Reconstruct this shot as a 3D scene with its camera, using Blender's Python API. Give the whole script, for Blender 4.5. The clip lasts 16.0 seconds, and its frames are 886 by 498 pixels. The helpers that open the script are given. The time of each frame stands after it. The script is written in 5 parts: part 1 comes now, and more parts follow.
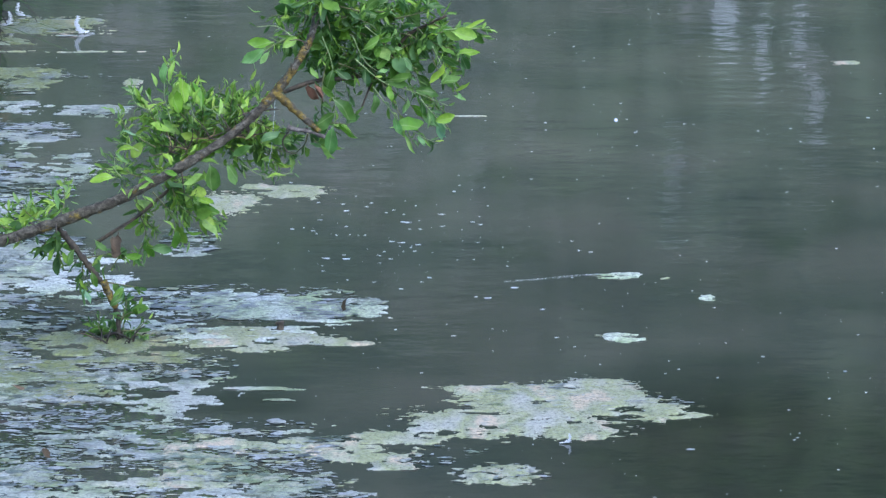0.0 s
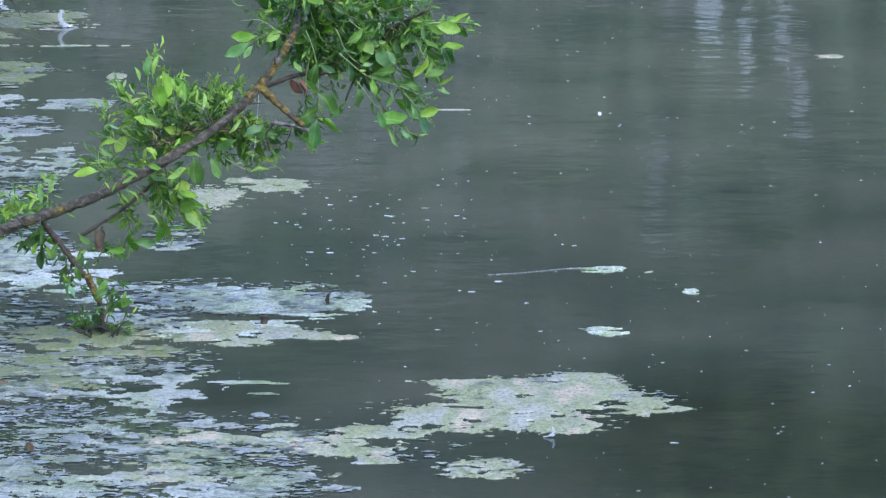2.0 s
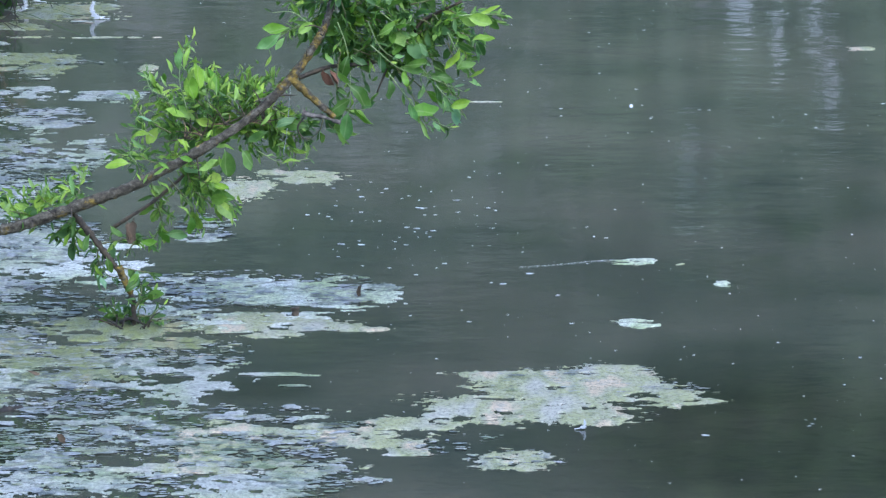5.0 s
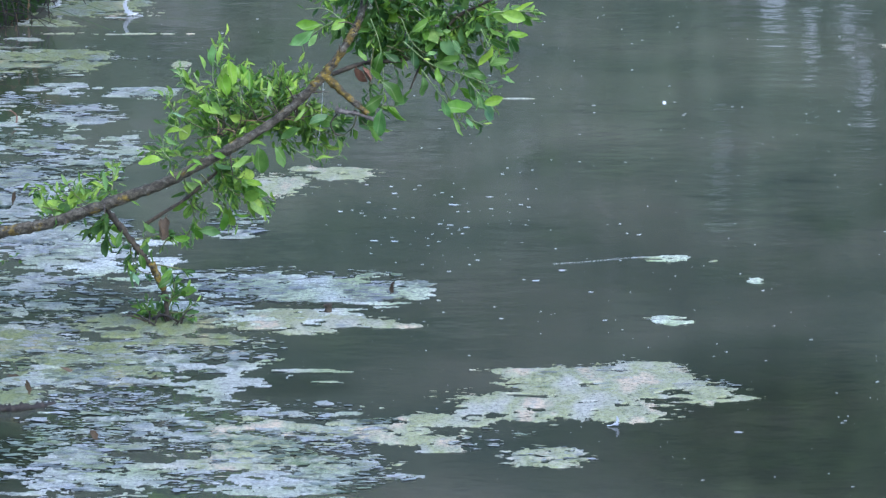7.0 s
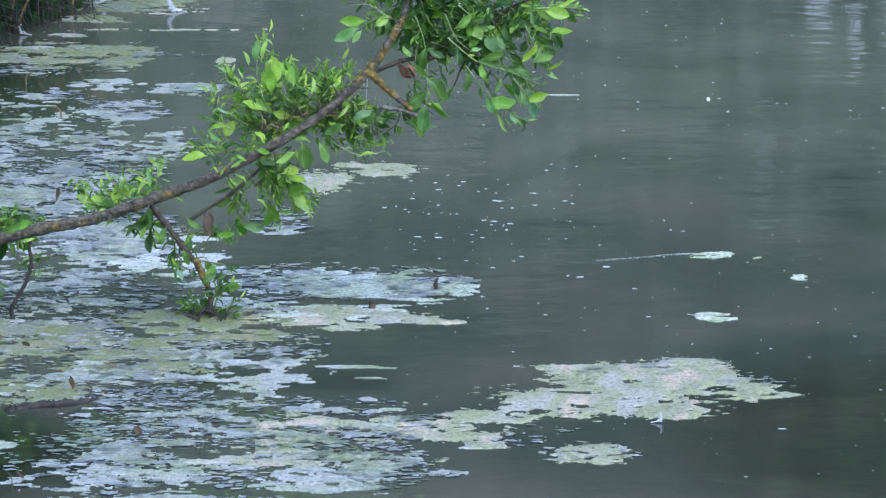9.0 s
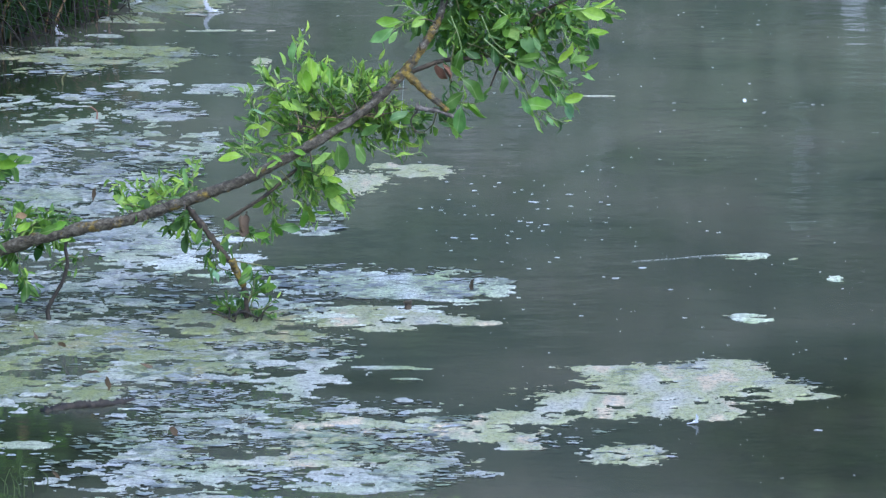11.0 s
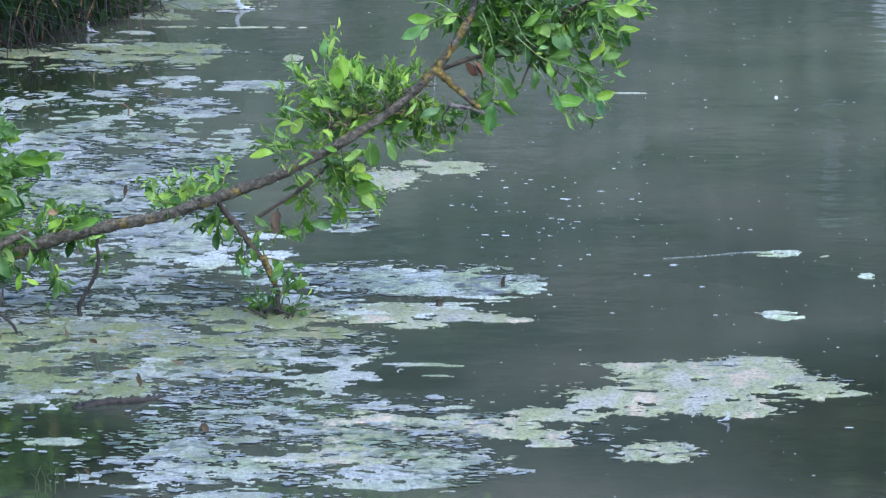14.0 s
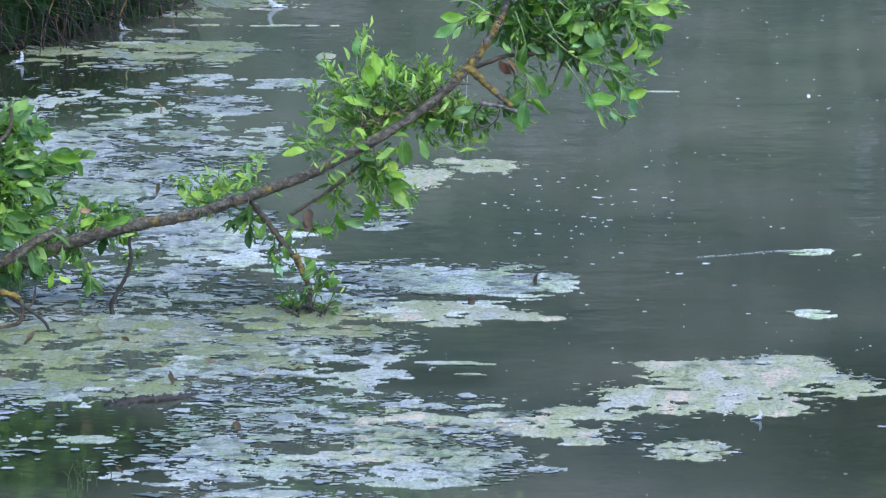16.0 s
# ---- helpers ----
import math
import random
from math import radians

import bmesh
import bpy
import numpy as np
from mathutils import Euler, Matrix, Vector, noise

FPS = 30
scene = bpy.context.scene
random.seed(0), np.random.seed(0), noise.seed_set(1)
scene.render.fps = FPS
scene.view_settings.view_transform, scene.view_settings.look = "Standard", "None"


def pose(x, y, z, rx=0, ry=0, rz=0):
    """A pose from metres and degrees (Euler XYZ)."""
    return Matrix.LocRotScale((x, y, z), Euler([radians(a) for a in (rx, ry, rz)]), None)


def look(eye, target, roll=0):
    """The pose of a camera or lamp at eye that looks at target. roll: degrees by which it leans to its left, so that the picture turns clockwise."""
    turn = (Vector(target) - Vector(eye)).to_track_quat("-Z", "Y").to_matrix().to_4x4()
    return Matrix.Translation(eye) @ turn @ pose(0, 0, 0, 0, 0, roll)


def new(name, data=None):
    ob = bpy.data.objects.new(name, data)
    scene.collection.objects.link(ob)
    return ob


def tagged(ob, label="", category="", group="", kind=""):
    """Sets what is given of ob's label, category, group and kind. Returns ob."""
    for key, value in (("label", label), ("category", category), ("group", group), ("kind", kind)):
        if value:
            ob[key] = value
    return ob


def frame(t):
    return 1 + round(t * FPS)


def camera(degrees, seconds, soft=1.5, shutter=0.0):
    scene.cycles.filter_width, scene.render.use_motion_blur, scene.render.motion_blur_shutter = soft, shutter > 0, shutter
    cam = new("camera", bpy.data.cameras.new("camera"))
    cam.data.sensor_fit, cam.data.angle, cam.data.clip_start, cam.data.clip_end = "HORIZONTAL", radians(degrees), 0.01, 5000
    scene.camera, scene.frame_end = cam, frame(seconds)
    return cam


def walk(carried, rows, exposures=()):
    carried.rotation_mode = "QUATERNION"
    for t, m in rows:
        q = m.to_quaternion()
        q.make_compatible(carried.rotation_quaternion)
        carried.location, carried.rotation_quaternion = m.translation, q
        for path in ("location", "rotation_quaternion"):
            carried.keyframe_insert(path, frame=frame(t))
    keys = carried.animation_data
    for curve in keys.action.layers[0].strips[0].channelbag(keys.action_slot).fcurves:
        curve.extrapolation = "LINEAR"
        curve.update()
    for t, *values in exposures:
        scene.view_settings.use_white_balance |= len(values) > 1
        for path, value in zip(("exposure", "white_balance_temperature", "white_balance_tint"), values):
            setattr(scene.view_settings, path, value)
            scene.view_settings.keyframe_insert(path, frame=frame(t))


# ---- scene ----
cam = camera(8, 16.0, 1.3)
EYE = (0, 0, 4.45)
PATH = [
    (0, 10.000, 0.000), (0.5, 10.047, -0.057), (1, 10.063, -0.104), (1.5, 10.056, -0.130), (2, 10.056, -0.149),
    (2.5, 10.065, -0.153), (3, 10.088, -0.117), (3.5, 10.107, -0.055), (4, 10.112, 0.011), (6.3, 10.146, 0.329),
    (6.5, 10.145, 0.363), (7, 10.158, 0.442), (7.5, 10.166, 0.528), (8, 10.180, 0.625), (8.5, 10.190, 0.735),
    (9, 10.192, 0.845), (11.3, 10.183, 1.198), (11.5, 10.189, 1.209), (12, 10.211, 1.245), (12.5, 10.220, 1.283),
    (13, 10.231, 1.326), (13.5, 10.235, 1.386), (14, 10.211, 1.463), (14.5, 10.211, 1.530), (15, 10.204, 1.604),
    (15.5, 10.212, 1.687), (16, 10.227, 1.760)]
walk(cam, [(t, pose(*EYE, 90 - tilt, 0, turn)) for t, tilt, turn in PATH],
     [(0, 1.0, 5150, 15), (16, 1.12, 5150, 15)])

# ---- light: a bright overcast sky ----
world = bpy.data.worlds.new("sky")
scene.world = world
world.use_nodes = True
wn = world.node_tree.nodes
sky = wn.new("ShaderNodeTexSky")
sky.sky_type, sky.sun_disc = "NISHITA", False
sky.sun_elevation, sky.sun_rotation = radians(50), radians(150)
sky.air_density, sky.dust_density, sky.ozone_density = 1.0, 3.0, 1.5
wn["Background"].inputs["Strength"].default_value = 0.142
world.node_tree.links.new(sky.outputs[0], wn["Background"].inputs["Color"])
sun = new("sun", bpy.data.lights.new("sun", "SUN"))
sun.data.energy, sun.data.angle, sun.data.color = 0.9, radians(70), (1.0, 0.97, 0.93)
sun.matrix_world = look((8, -14, 20), (0, 0, 0))


# ---- materials ----
def material(name, rough=0.6):
    m = bpy.data.materials.new(name)
    m.use_nodes = True
    b = m.node_tree.nodes["Principled BSDF"]
    b.inputs["Roughness"].default_value = rough
    return m, m.node_tree.nodes, m.node_tree.links, b


def noise_node(nodes, links, scale, stretch=(1, 1, 1), detail=4, rough=0.55, space="Object"):
    tc, mp, nz = nodes.new("ShaderNodeTexCoord"), nodes.new("ShaderNodeMapping"), nodes.new("ShaderNodeTexNoise")
    mp.inputs["Scale"].default_value = stretch
    nz.inputs["Scale"].default_value, nz.inputs["Detail"].default_value, nz.inputs["Roughness"].default_value = scale, detail, rough
    links.new(tc.outputs[space], mp.inputs["Vector"])
    links.new(mp.outputs[0], nz.inputs["Vector"])
    return nz.outputs[0]


def ramp(nodes, links, source, stops):
    r = nodes.new("ShaderNodeValToRGB")
    while len(r.color_ramp.elements) < len(stops):
        r.color_ramp.elements.new(0.5)
    for e, (at, c) in zip(r.color_ramp.elements, stops):
        e.position, e.color = at, (*c, 1)
    links.new(source, r.inputs[0])
    return r.outputs[0]


def mixed(nodes, links, fac, a, b, kind="MIX"):
    m = nodes.new("ShaderNodeMix")
    m.data_type, m.blend_type = "RGBA", kind
    for socket, v in ((m.inputs[0], fac), (m.inputs[6], a), (m.inputs[7], b)):
        if hasattr(v, "links"):
            links.new(v, socket)
        else:
            socket.default_value = v if isinstance(v, float) else (*v, 1)
    return m.outputs[2]


def bump(nodes, links, bsdf, source, strength, distance):
    b = nodes.new("ShaderNodeBump")
    b.inputs["Strength"].default_value, b.inputs["Distance"].default_value = strength, distance
    links.new(source, b.inputs["Height"])
    links.new(b.outputs[0], bsdf.inputs["Normal"])
    return b


def water_material():
    m, n, l, b = material("pond_water", 0.06)
    murk = ramp(n, l, noise_node(n, l, 1.3, (0.8, 0.6, 1), 5, 0.6), [(0.34, (0.052, 0.066, 0.048)), (0.50, (0.078, 0.088, 0.062)), (0.66, (0.108, 0.111, 0.080))])
    weed = ramp(n, l, noise_node(n, l, 1.6, (1.3, 0.5, 1), 5), [(0.56, (0, 0, 0)), (0.72, (1, 1, 1))])
    l.new(mixed(n, l, weed, murk, (0.050, 0.067, 0.040)), b.inputs["Base Color"])
    # beds of dark weed below the surface, fading out at their rims; some only paint in shade and dark reflections
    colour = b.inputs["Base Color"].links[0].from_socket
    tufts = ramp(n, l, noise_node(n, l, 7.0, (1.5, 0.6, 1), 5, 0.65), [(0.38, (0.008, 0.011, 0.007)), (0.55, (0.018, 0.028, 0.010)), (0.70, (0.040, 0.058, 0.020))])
    # the second paints in a dark green reflection, the third the bank's shade
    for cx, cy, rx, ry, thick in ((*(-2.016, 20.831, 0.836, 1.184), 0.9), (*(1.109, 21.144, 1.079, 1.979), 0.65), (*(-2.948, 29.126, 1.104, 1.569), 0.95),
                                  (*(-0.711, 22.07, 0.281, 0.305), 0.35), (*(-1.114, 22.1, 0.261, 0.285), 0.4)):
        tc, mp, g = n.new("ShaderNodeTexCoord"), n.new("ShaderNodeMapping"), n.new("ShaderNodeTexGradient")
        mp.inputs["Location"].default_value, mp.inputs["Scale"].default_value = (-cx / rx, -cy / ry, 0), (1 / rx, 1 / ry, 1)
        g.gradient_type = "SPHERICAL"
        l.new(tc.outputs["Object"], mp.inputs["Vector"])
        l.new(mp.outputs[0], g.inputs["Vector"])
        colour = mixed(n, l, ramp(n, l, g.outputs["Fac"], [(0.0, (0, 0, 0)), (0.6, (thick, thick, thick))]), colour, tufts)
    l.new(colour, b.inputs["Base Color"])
    b.inputs["IOR"].default_value = 1.333
    # long low swell over short ripples
    swell = noise_node(n, l, 1.3, (0.8, 1.0, 1), 2)
    ripple = noise_node(n, l, 6.0, (0.85, 1.0, 1), 2)
    add = n.new("ShaderNodeMath")
    add.operation = "MULTIPLY_ADD"
    l.new(ripple, add.inputs[0])
    add.inputs[1].default_value = 0.36
    l.new(swell, add.inputs[2])
    bump(n, l, b, add.outputs[0], 0.5, 0.0065)
    return m


def speckle(n, l, colour, scale, deep=0.16, bright=1.55):
    """Grain of a floating crust: dark pits, pale crumbs and fine fibres."""
    pits = noise_node(n, l, scale, (0.8, 0.45, 1), 4, 0.8)
    grain = ramp(n, l, pits, [(0.33, (deep, deep * 1.15, deep * 0.95)), (0.42, (0.62, 0.65, 0.60)), (0.50, (0.98, 0.98, 0.98)), (0.60, (1.12, 1.12, 1.12)), (0.68, (bright, bright, bright))])
    return mixed(n, l, 1.0, colour, grain, "MULTIPLY"), pits


def algae_material(name, film, green, cream):
    m, n, l, b = material(name, 0.45)
    big = noise_node(n, l, 5.0, (1, 0.4, 1), 6, 0.6)
    mid = tuple((p + q) / 2 for p, q in zip(film, green))
    pale = ramp(n, l, big, [(0.36, film), (0.44, mid), (0.51, green), (0.57, mid), (0.64, cream), (0.74, film)])
    colour, pits = speckle(n, l, pale, 95.0, 0.26, 1.4)
    l.new(colour, b.inputs["Base Color"])
    bump(n, l, b, pits, 0.8, 0.014)
    return m


def flake_material():
    m, n, l, b = material("floating_film", 0.34)
    g = n.new("ShaderNodeNewGeometry")
    c = ramp(n, l, g.outputs["Random Per Island"], [(0.0, (0.11, 0.13, 0.12)), (0.30, (0.29, 0.32, 0.315)), (0.65, (0.43, 0.45, 0.45)), (0.85, (0.34, 0.365, 0.28)), (1.0, (0.28, 0.31, 0.16))])
    tint = ramp(n, l, noise_node(n, l, 2.5, (1, 0.6, 1), 4), [(0.38, (0.62, 0.72, 0.50)), (0.52, (1, 1, 1))])
    colour, pits = speckle(n, l, mixed(n, l, 1.0, c, tint, "MULTIPLY"), 110.0)
    l.new(colour, b.inputs["Base Color"])
    bump(n, l, b, pits, 0.5, 0.010)
    return m


def film_material(name, shade):
    """Thin scum skin; shade below one where algae stain it."""
    m, n, l, b = material(name, 0.34)
    c = ramp(n, l, noise_node(n, l, 22.0, (0.5, 1.1, 1), 6, 0.78), [(0.34, (0.10, 0.12, 0.10)), (0.43, (0.285, 0.305, 0.263)), (0.52, (0.48, 0.50, 0.452)), (0.60, (0.36, 0.38, 0.33)), (0.68, (0.32, 0.335, 0.20))])
    tint = ramp(n, l, noise_node(n, l, 2.8, (1, 0.5, 1), 5, 0.65), [(0.36, (0.64, 0.72, 0.44)), (0.46, (0.90, 0.94, 0.78)), (0.54, (1, 1, 1))])
    c = mixed(n, l, 1.0, c, (shade, shade, shade), "MULTIPLY")
    colour, pits = speckle(n, l, mixed(n, l, 1.0, c, tint, "MULTIPLY"), 100.0)
    l.new(colour, b.inputs["Base Color"])
    bump(n, l, b, pits, 0.7, 0.012)
    return m


def leaf_material(name, low, high, gloss=0.42, island=False):
    m, n, l, b = material(name, gloss)
    b.inputs["Specular IOR Level"].default_value = 0.32
    if island:
        pick = n.new("ShaderNodeNewGeometry").outputs["Random Per Island"]
    else:
        pick = n.new("ShaderNodeObjectInfo").outputs["Random"]
    mid = tuple((p + q) / 2 for p, q in zip(low, high))
    glaucous = (mid[0] * 1.1, mid[1] * 1.05, mid[2] * 2.6)
    base = ramp(n, l, pick, [(0.0, low), (0.35, mid), (0.62, glaucous), (0.78, mid), (1.0, high)])
    blotch = ramp(n, l, noise_node(n, l, 40.0 if island else 3.0, (1, 1, 1), 4, 0.7), [(0.3, (0.55, 0.62, 0.55)), (0.5, (0.95, 0.95, 0.95)), (0.72, (1.25, 1.18, 1.1))])
    col = mixed(n, l, 1.0, base, blotch, "MULTIPLY")
    if not island:
        # pale midrib of a blade one unit long
        tc, split, rib = n.new("ShaderNodeTexCoord"), n.new("ShaderNodeSeparateXYZ"), n.new("ShaderNodeMath")
        l.new(tc.outputs["Object"], split.inputs[0])
        rib.operation = "ABSOLUTE"
        l.new(split.outputs["X"], rib.inputs[0])
        line = ramp(n, l, rib.outputs[0], [(0.0, (0.45, 0.45, 0.45)), (0.03, (0, 0, 0))])
        col = mixed(n, l, line, col, (0.42, 0.50, 0.22))
    l.new(col, b.inputs["Base Color"])
    t = n.new("ShaderNodeBsdfTranslucent")
    l.new(mixed(n, l, 0.5, col, (0.20, 0.42, 0.02)), t.inputs["Color"])
    mx = n.new("ShaderNodeMixShader")
    mx.inputs[0].default_value = 0.34
    l.new(b.outputs[0], mx.inputs[1])
    l.new(t.outputs[0], mx.inputs[2])
    l.new(mx.outputs[0], n["Material Output"].inputs["Surface"])
    return m


def bark_material(name, lichen):
    m, n, l, b = material(name, 0.85)
    grain = noise_node(n, l, 60.0, (0.7, 1, 1), 6, 0.75)
    wood = ramp(n, l, grain, [(0.36, (0.016, 0.012, 0.007)), (0.47, (0.062, 0.053, 0.032)), (0.58, (0.135, 0.121, 0.084)), (0.72, (0.29, 0.275, 0.215))])
    spots = ramp(n, l, noise_node(n, l, 16.0, (1, 1, 1), 4, 0.65), [(lichen, (0, 0, 0)), (lichen + 0.05, (1, 1, 1))])
    gold = ramp(n, l, grain, [(0.38, (0.035, 0.026, 0.006)), (0.50, (0.15, 0.105, 0.016)), (0.66, (0.34, 0.25, 0.04))])
    l.new(mixed(n, l, spots, wood, gold), b.inputs["Base Color"])
    bump(n, l, b, grain, 0.8, 0.008)
    return m


def plain_material(name, a, c, scale=30.0, rough=0.7, relief=0.004):
    m, n, l, b = material(name, rough)
    nz = noise_node(n, l, scale, (1, 1, 1), 4)
    l.new(ramp(n, l, nz, [(0.35, a), (0.65, c)]), b.inputs["Base Color"])
    bump(n, l, b, nz, 0.5, relief)
    return m


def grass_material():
    """Rough pasture: grey-green sward, dry brown patches and paler tufts, kept pale to brighten the water's reflection.
    """
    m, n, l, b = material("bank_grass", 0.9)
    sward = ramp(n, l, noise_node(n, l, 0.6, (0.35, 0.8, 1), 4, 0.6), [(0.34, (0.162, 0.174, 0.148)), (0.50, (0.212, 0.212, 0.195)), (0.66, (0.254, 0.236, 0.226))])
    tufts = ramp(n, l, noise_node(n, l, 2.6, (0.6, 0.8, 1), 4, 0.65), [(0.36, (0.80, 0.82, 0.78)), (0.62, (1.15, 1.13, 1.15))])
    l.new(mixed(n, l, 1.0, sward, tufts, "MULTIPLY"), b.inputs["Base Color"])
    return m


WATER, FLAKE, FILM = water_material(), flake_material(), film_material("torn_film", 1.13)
CLEAN_FILM = film_material("clean_film", 1.6)
ALGAE = algae_material("algae_scum", (0.47, 0.475, 0.395), (0.36, 0.385, 0.19), (0.60, 0.50, 0.35))
OLIVE = algae_material("olive_algae", (0.25, 0.28, 0.235), (0.225, 0.255, 0.085), (0.34, 0.32, 0.16))
LEAF = leaf_material("young_leaf", (0.022, 0.072, 0.016), (0.21, 0.39, 0.05))
LIME = leaf_material("lime_leaf", (0.13, 0.31, 0.02), (0.45, 0.66, 0.06))
LIME_MASS = leaf_material("lime_mass", (0.10, 0.24, 0.022), (0.48, 0.66, 0.10), island=True)
LEAF_MASS = leaf_material("leaf_mass", (0.018, 0.062, 0.014), (0.21, 0.38, 0.055), island=True)
GLAUCOUS = leaf_material("glaucous_leaf", (0.12, 0.29, 0.07), (0.30, 0.50, 0.15))
BARK, LICHEN = bark_material("bark", 0.575), bark_material("lichen_bark", 0.42)
TWIG = plain_material("green_twig", (0.10, 0.13, 0.04), (0.22, 0.20, 0.08))
DEAD = plain_material("dead_wood", (0.018, 0.014, 0.008), (0.105, 0.080, 0.046), 60.0)
BROWN = plain_material("dead_leaf", (0.05, 0.034, 0.018), (0.15, 0.108, 0.058))
RED = plain_material("rusty_leaf", (0.15, 0.068, 0.040), (0.27, 0.135, 0.080))
PALE = plain_material("weathered_wood", (0.030, 0.025, 0.019), (0.165, 0.15, 0.125), 70.0)
WEED = plain_material("water_weed", (0.03, 0.06, 0.012), (0.09, 0.13, 0.03))
STALK = plain_material("pale_green_stalk", (0.20, 0.28, 0.09), (0.34, 0.42, 0.17))
STRAW = plain_material("straw", (0.17, 0.105, 0.045), (0.36, 0.25, 0.12))
FEATHER = plain_material("white_down", (0.70, 0.74, 0.78), (0.84, 0.86, 0.88), 60.0, 0.8)
REED = leaf_material("reed_blade", (0.006, 0.019, 0.007), (0.040, 0.085, 0.022), 0.75, True)
SOIL = plain_material("wet_bank", (0.018, 0.018, 0.012), (0.045, 0.045, 0.026), 4.0, 0.9, 0.05)
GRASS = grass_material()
FAR_LEAF = plain_material("far_foliage", (0.020, 0.042, 0.016), (0.115, 0.150, 0.075), 0.45, 0.8, 0.0)
WET = plain_material("wet_wood", (0.008, 0.007, 0.005), (0.040, 0.033, 0.021), 50.0)
FOAM = plain_material("foam", (0.50, 0.54, 0.54), (0.70, 0.73, 0.73), 80.0, 0.6, 0.001)
THREAD = plain_material("nylon_thread", (0.55, 0.6, 0.6), (0.7, 0.74, 0.74), 20.0, 0.25, 0.0005)


# ---- mesh helpers ----
def mesh_of(name, verts, faces, mat, smooth=True):
    me = bpy.data.meshes.new(name)
    me.from_pydata([tuple(v) for v in verts], [], faces)
    me.materials.append(mat)
    if smooth:
        me.polygons.foreach_set("use_smooth", [True] * len(me.polygons))
    me.update()
    return me


def part(name, me, parent, label="", kind=""):
    ob = new(name, me)
    ob.parent = parent
    return tagged(ob, label, kind=kind)


def empty(name, at, label, category, group=""):
    ob = new(name)
    ob.location = at
    ob.empty_display_size = 0.05
    return tagged(ob, label, category, group)


def hash_grid(ix, iy, seed):
    v = np.sin(ix * 127.1 + iy * 311.7 + seed * 74.7) * 43758.5453
    return v - np.floor(v)


def value_noise(x, y, seed=0):
    ix, iy = np.floor(x), np.floor(y)
    fx, fy = x - ix, y - iy
    fx, fy = fx * fx * (3 - 2 * fx), fy * fy * (3 - 2 * fy)
    a, b = hash_grid(ix, iy, seed), hash_grid(ix + 1, iy, seed)
    c, d = hash_grid(ix, iy + 1, seed), hash_grid(ix + 1, iy + 1, seed)
    return (a + (b - a) * fx) * (1 - fy) + (c + (d - c) * fx) * fy


def fbm(x, y, seed=0, octaves=4):
    total, amp, size = 0.0, 0.5, 0.0
    for k in range(octaves):
        total = total + amp * value_noise(x * 2 ** k, y * 2 ** k, seed + k)
        size += amp
        amp *= 0.55
    return total / size


def spline(points, steps):
    """A smooth line through the points (Catmull-Rom)."""
    p = [np.array(v, float) for v in points]
    p = [2 * p[0] - p[1]] + p + [2 * p[-1] - p[-2]]
    out = []
    for i in range(1, len(p) - 2):
        for k in range(steps):
            t = k / steps
            out.append(0.5 * (2 * p[i] + (p[i + 1] - p[i - 1]) * t + (2 * p[i - 1] - 5 * p[i] + 4 * p[i + 1] - p[i + 2]) * t * t
                              + (3 * p[i] - p[i - 1] - 3 * p[i + 1] + p[i + 2]) * t ** 3))
    return out + [p[-2]]


def tube(line, radii, sides, rough=0.0, rng=random):
    """Vertices and faces of a tapered, knobbly rod along a line."""
    line = [Vector(v) for v in line]
    verts, faces = [], []
    for i, c in enumerate(line):
        d = (line[min(i + 1, len(line) - 1)] - line[max(i - 1, 0)]).normalized()
        u = d.cross(Vector((0, 1, 0.13))).normalized()
        v = d.cross(u)
        r = radii[0] + (radii[1] - radii[0]) * i / (len(line) - 1)
        ring = r * (1 + rough * rng.uniform(-0.5, 1))
        for k in range(sides):
            a = 2 * math.pi * k / sides
            q = ring * (1 + rough * rng.uniform(-0.6, 0.6))
            verts.append(c + (u * math.cos(a) + v * math.sin(a)) * q)
    for i in range(len(line) - 1):
        for k in range(sides):
            a, b = i * sides + k, i * sides + (k + 1) % sides
            faces.append((a, b, b + sides, a + sides))
    faces.append(tuple(range(sides))[::-1])
    faces.append(tuple(range((len(line) - 1) * sides, len(line) * sides)))
    return verts, faces


def joined(pieces):
    verts, faces = [], []
    for v, f in pieces:
        k = len(verts)
        verts.extend(v)
        faces.extend(tuple(i + k for i in q) for q in f)
    return verts, faces


# ---- the setting: pond, its bed and banks ----
def far_shore(x):
    return 50 + 2 * math.sin(x * 0.05 + 2) + 0.6 * math.sin(x * 0.31)


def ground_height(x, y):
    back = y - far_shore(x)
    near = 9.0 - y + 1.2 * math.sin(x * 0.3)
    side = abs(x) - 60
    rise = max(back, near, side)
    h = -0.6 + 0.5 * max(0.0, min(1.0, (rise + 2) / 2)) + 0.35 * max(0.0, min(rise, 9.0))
    # far slope added out of view: its pale grass brightens the mirrored water
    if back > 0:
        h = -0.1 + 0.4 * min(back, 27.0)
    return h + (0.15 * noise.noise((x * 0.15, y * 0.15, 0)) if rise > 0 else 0)


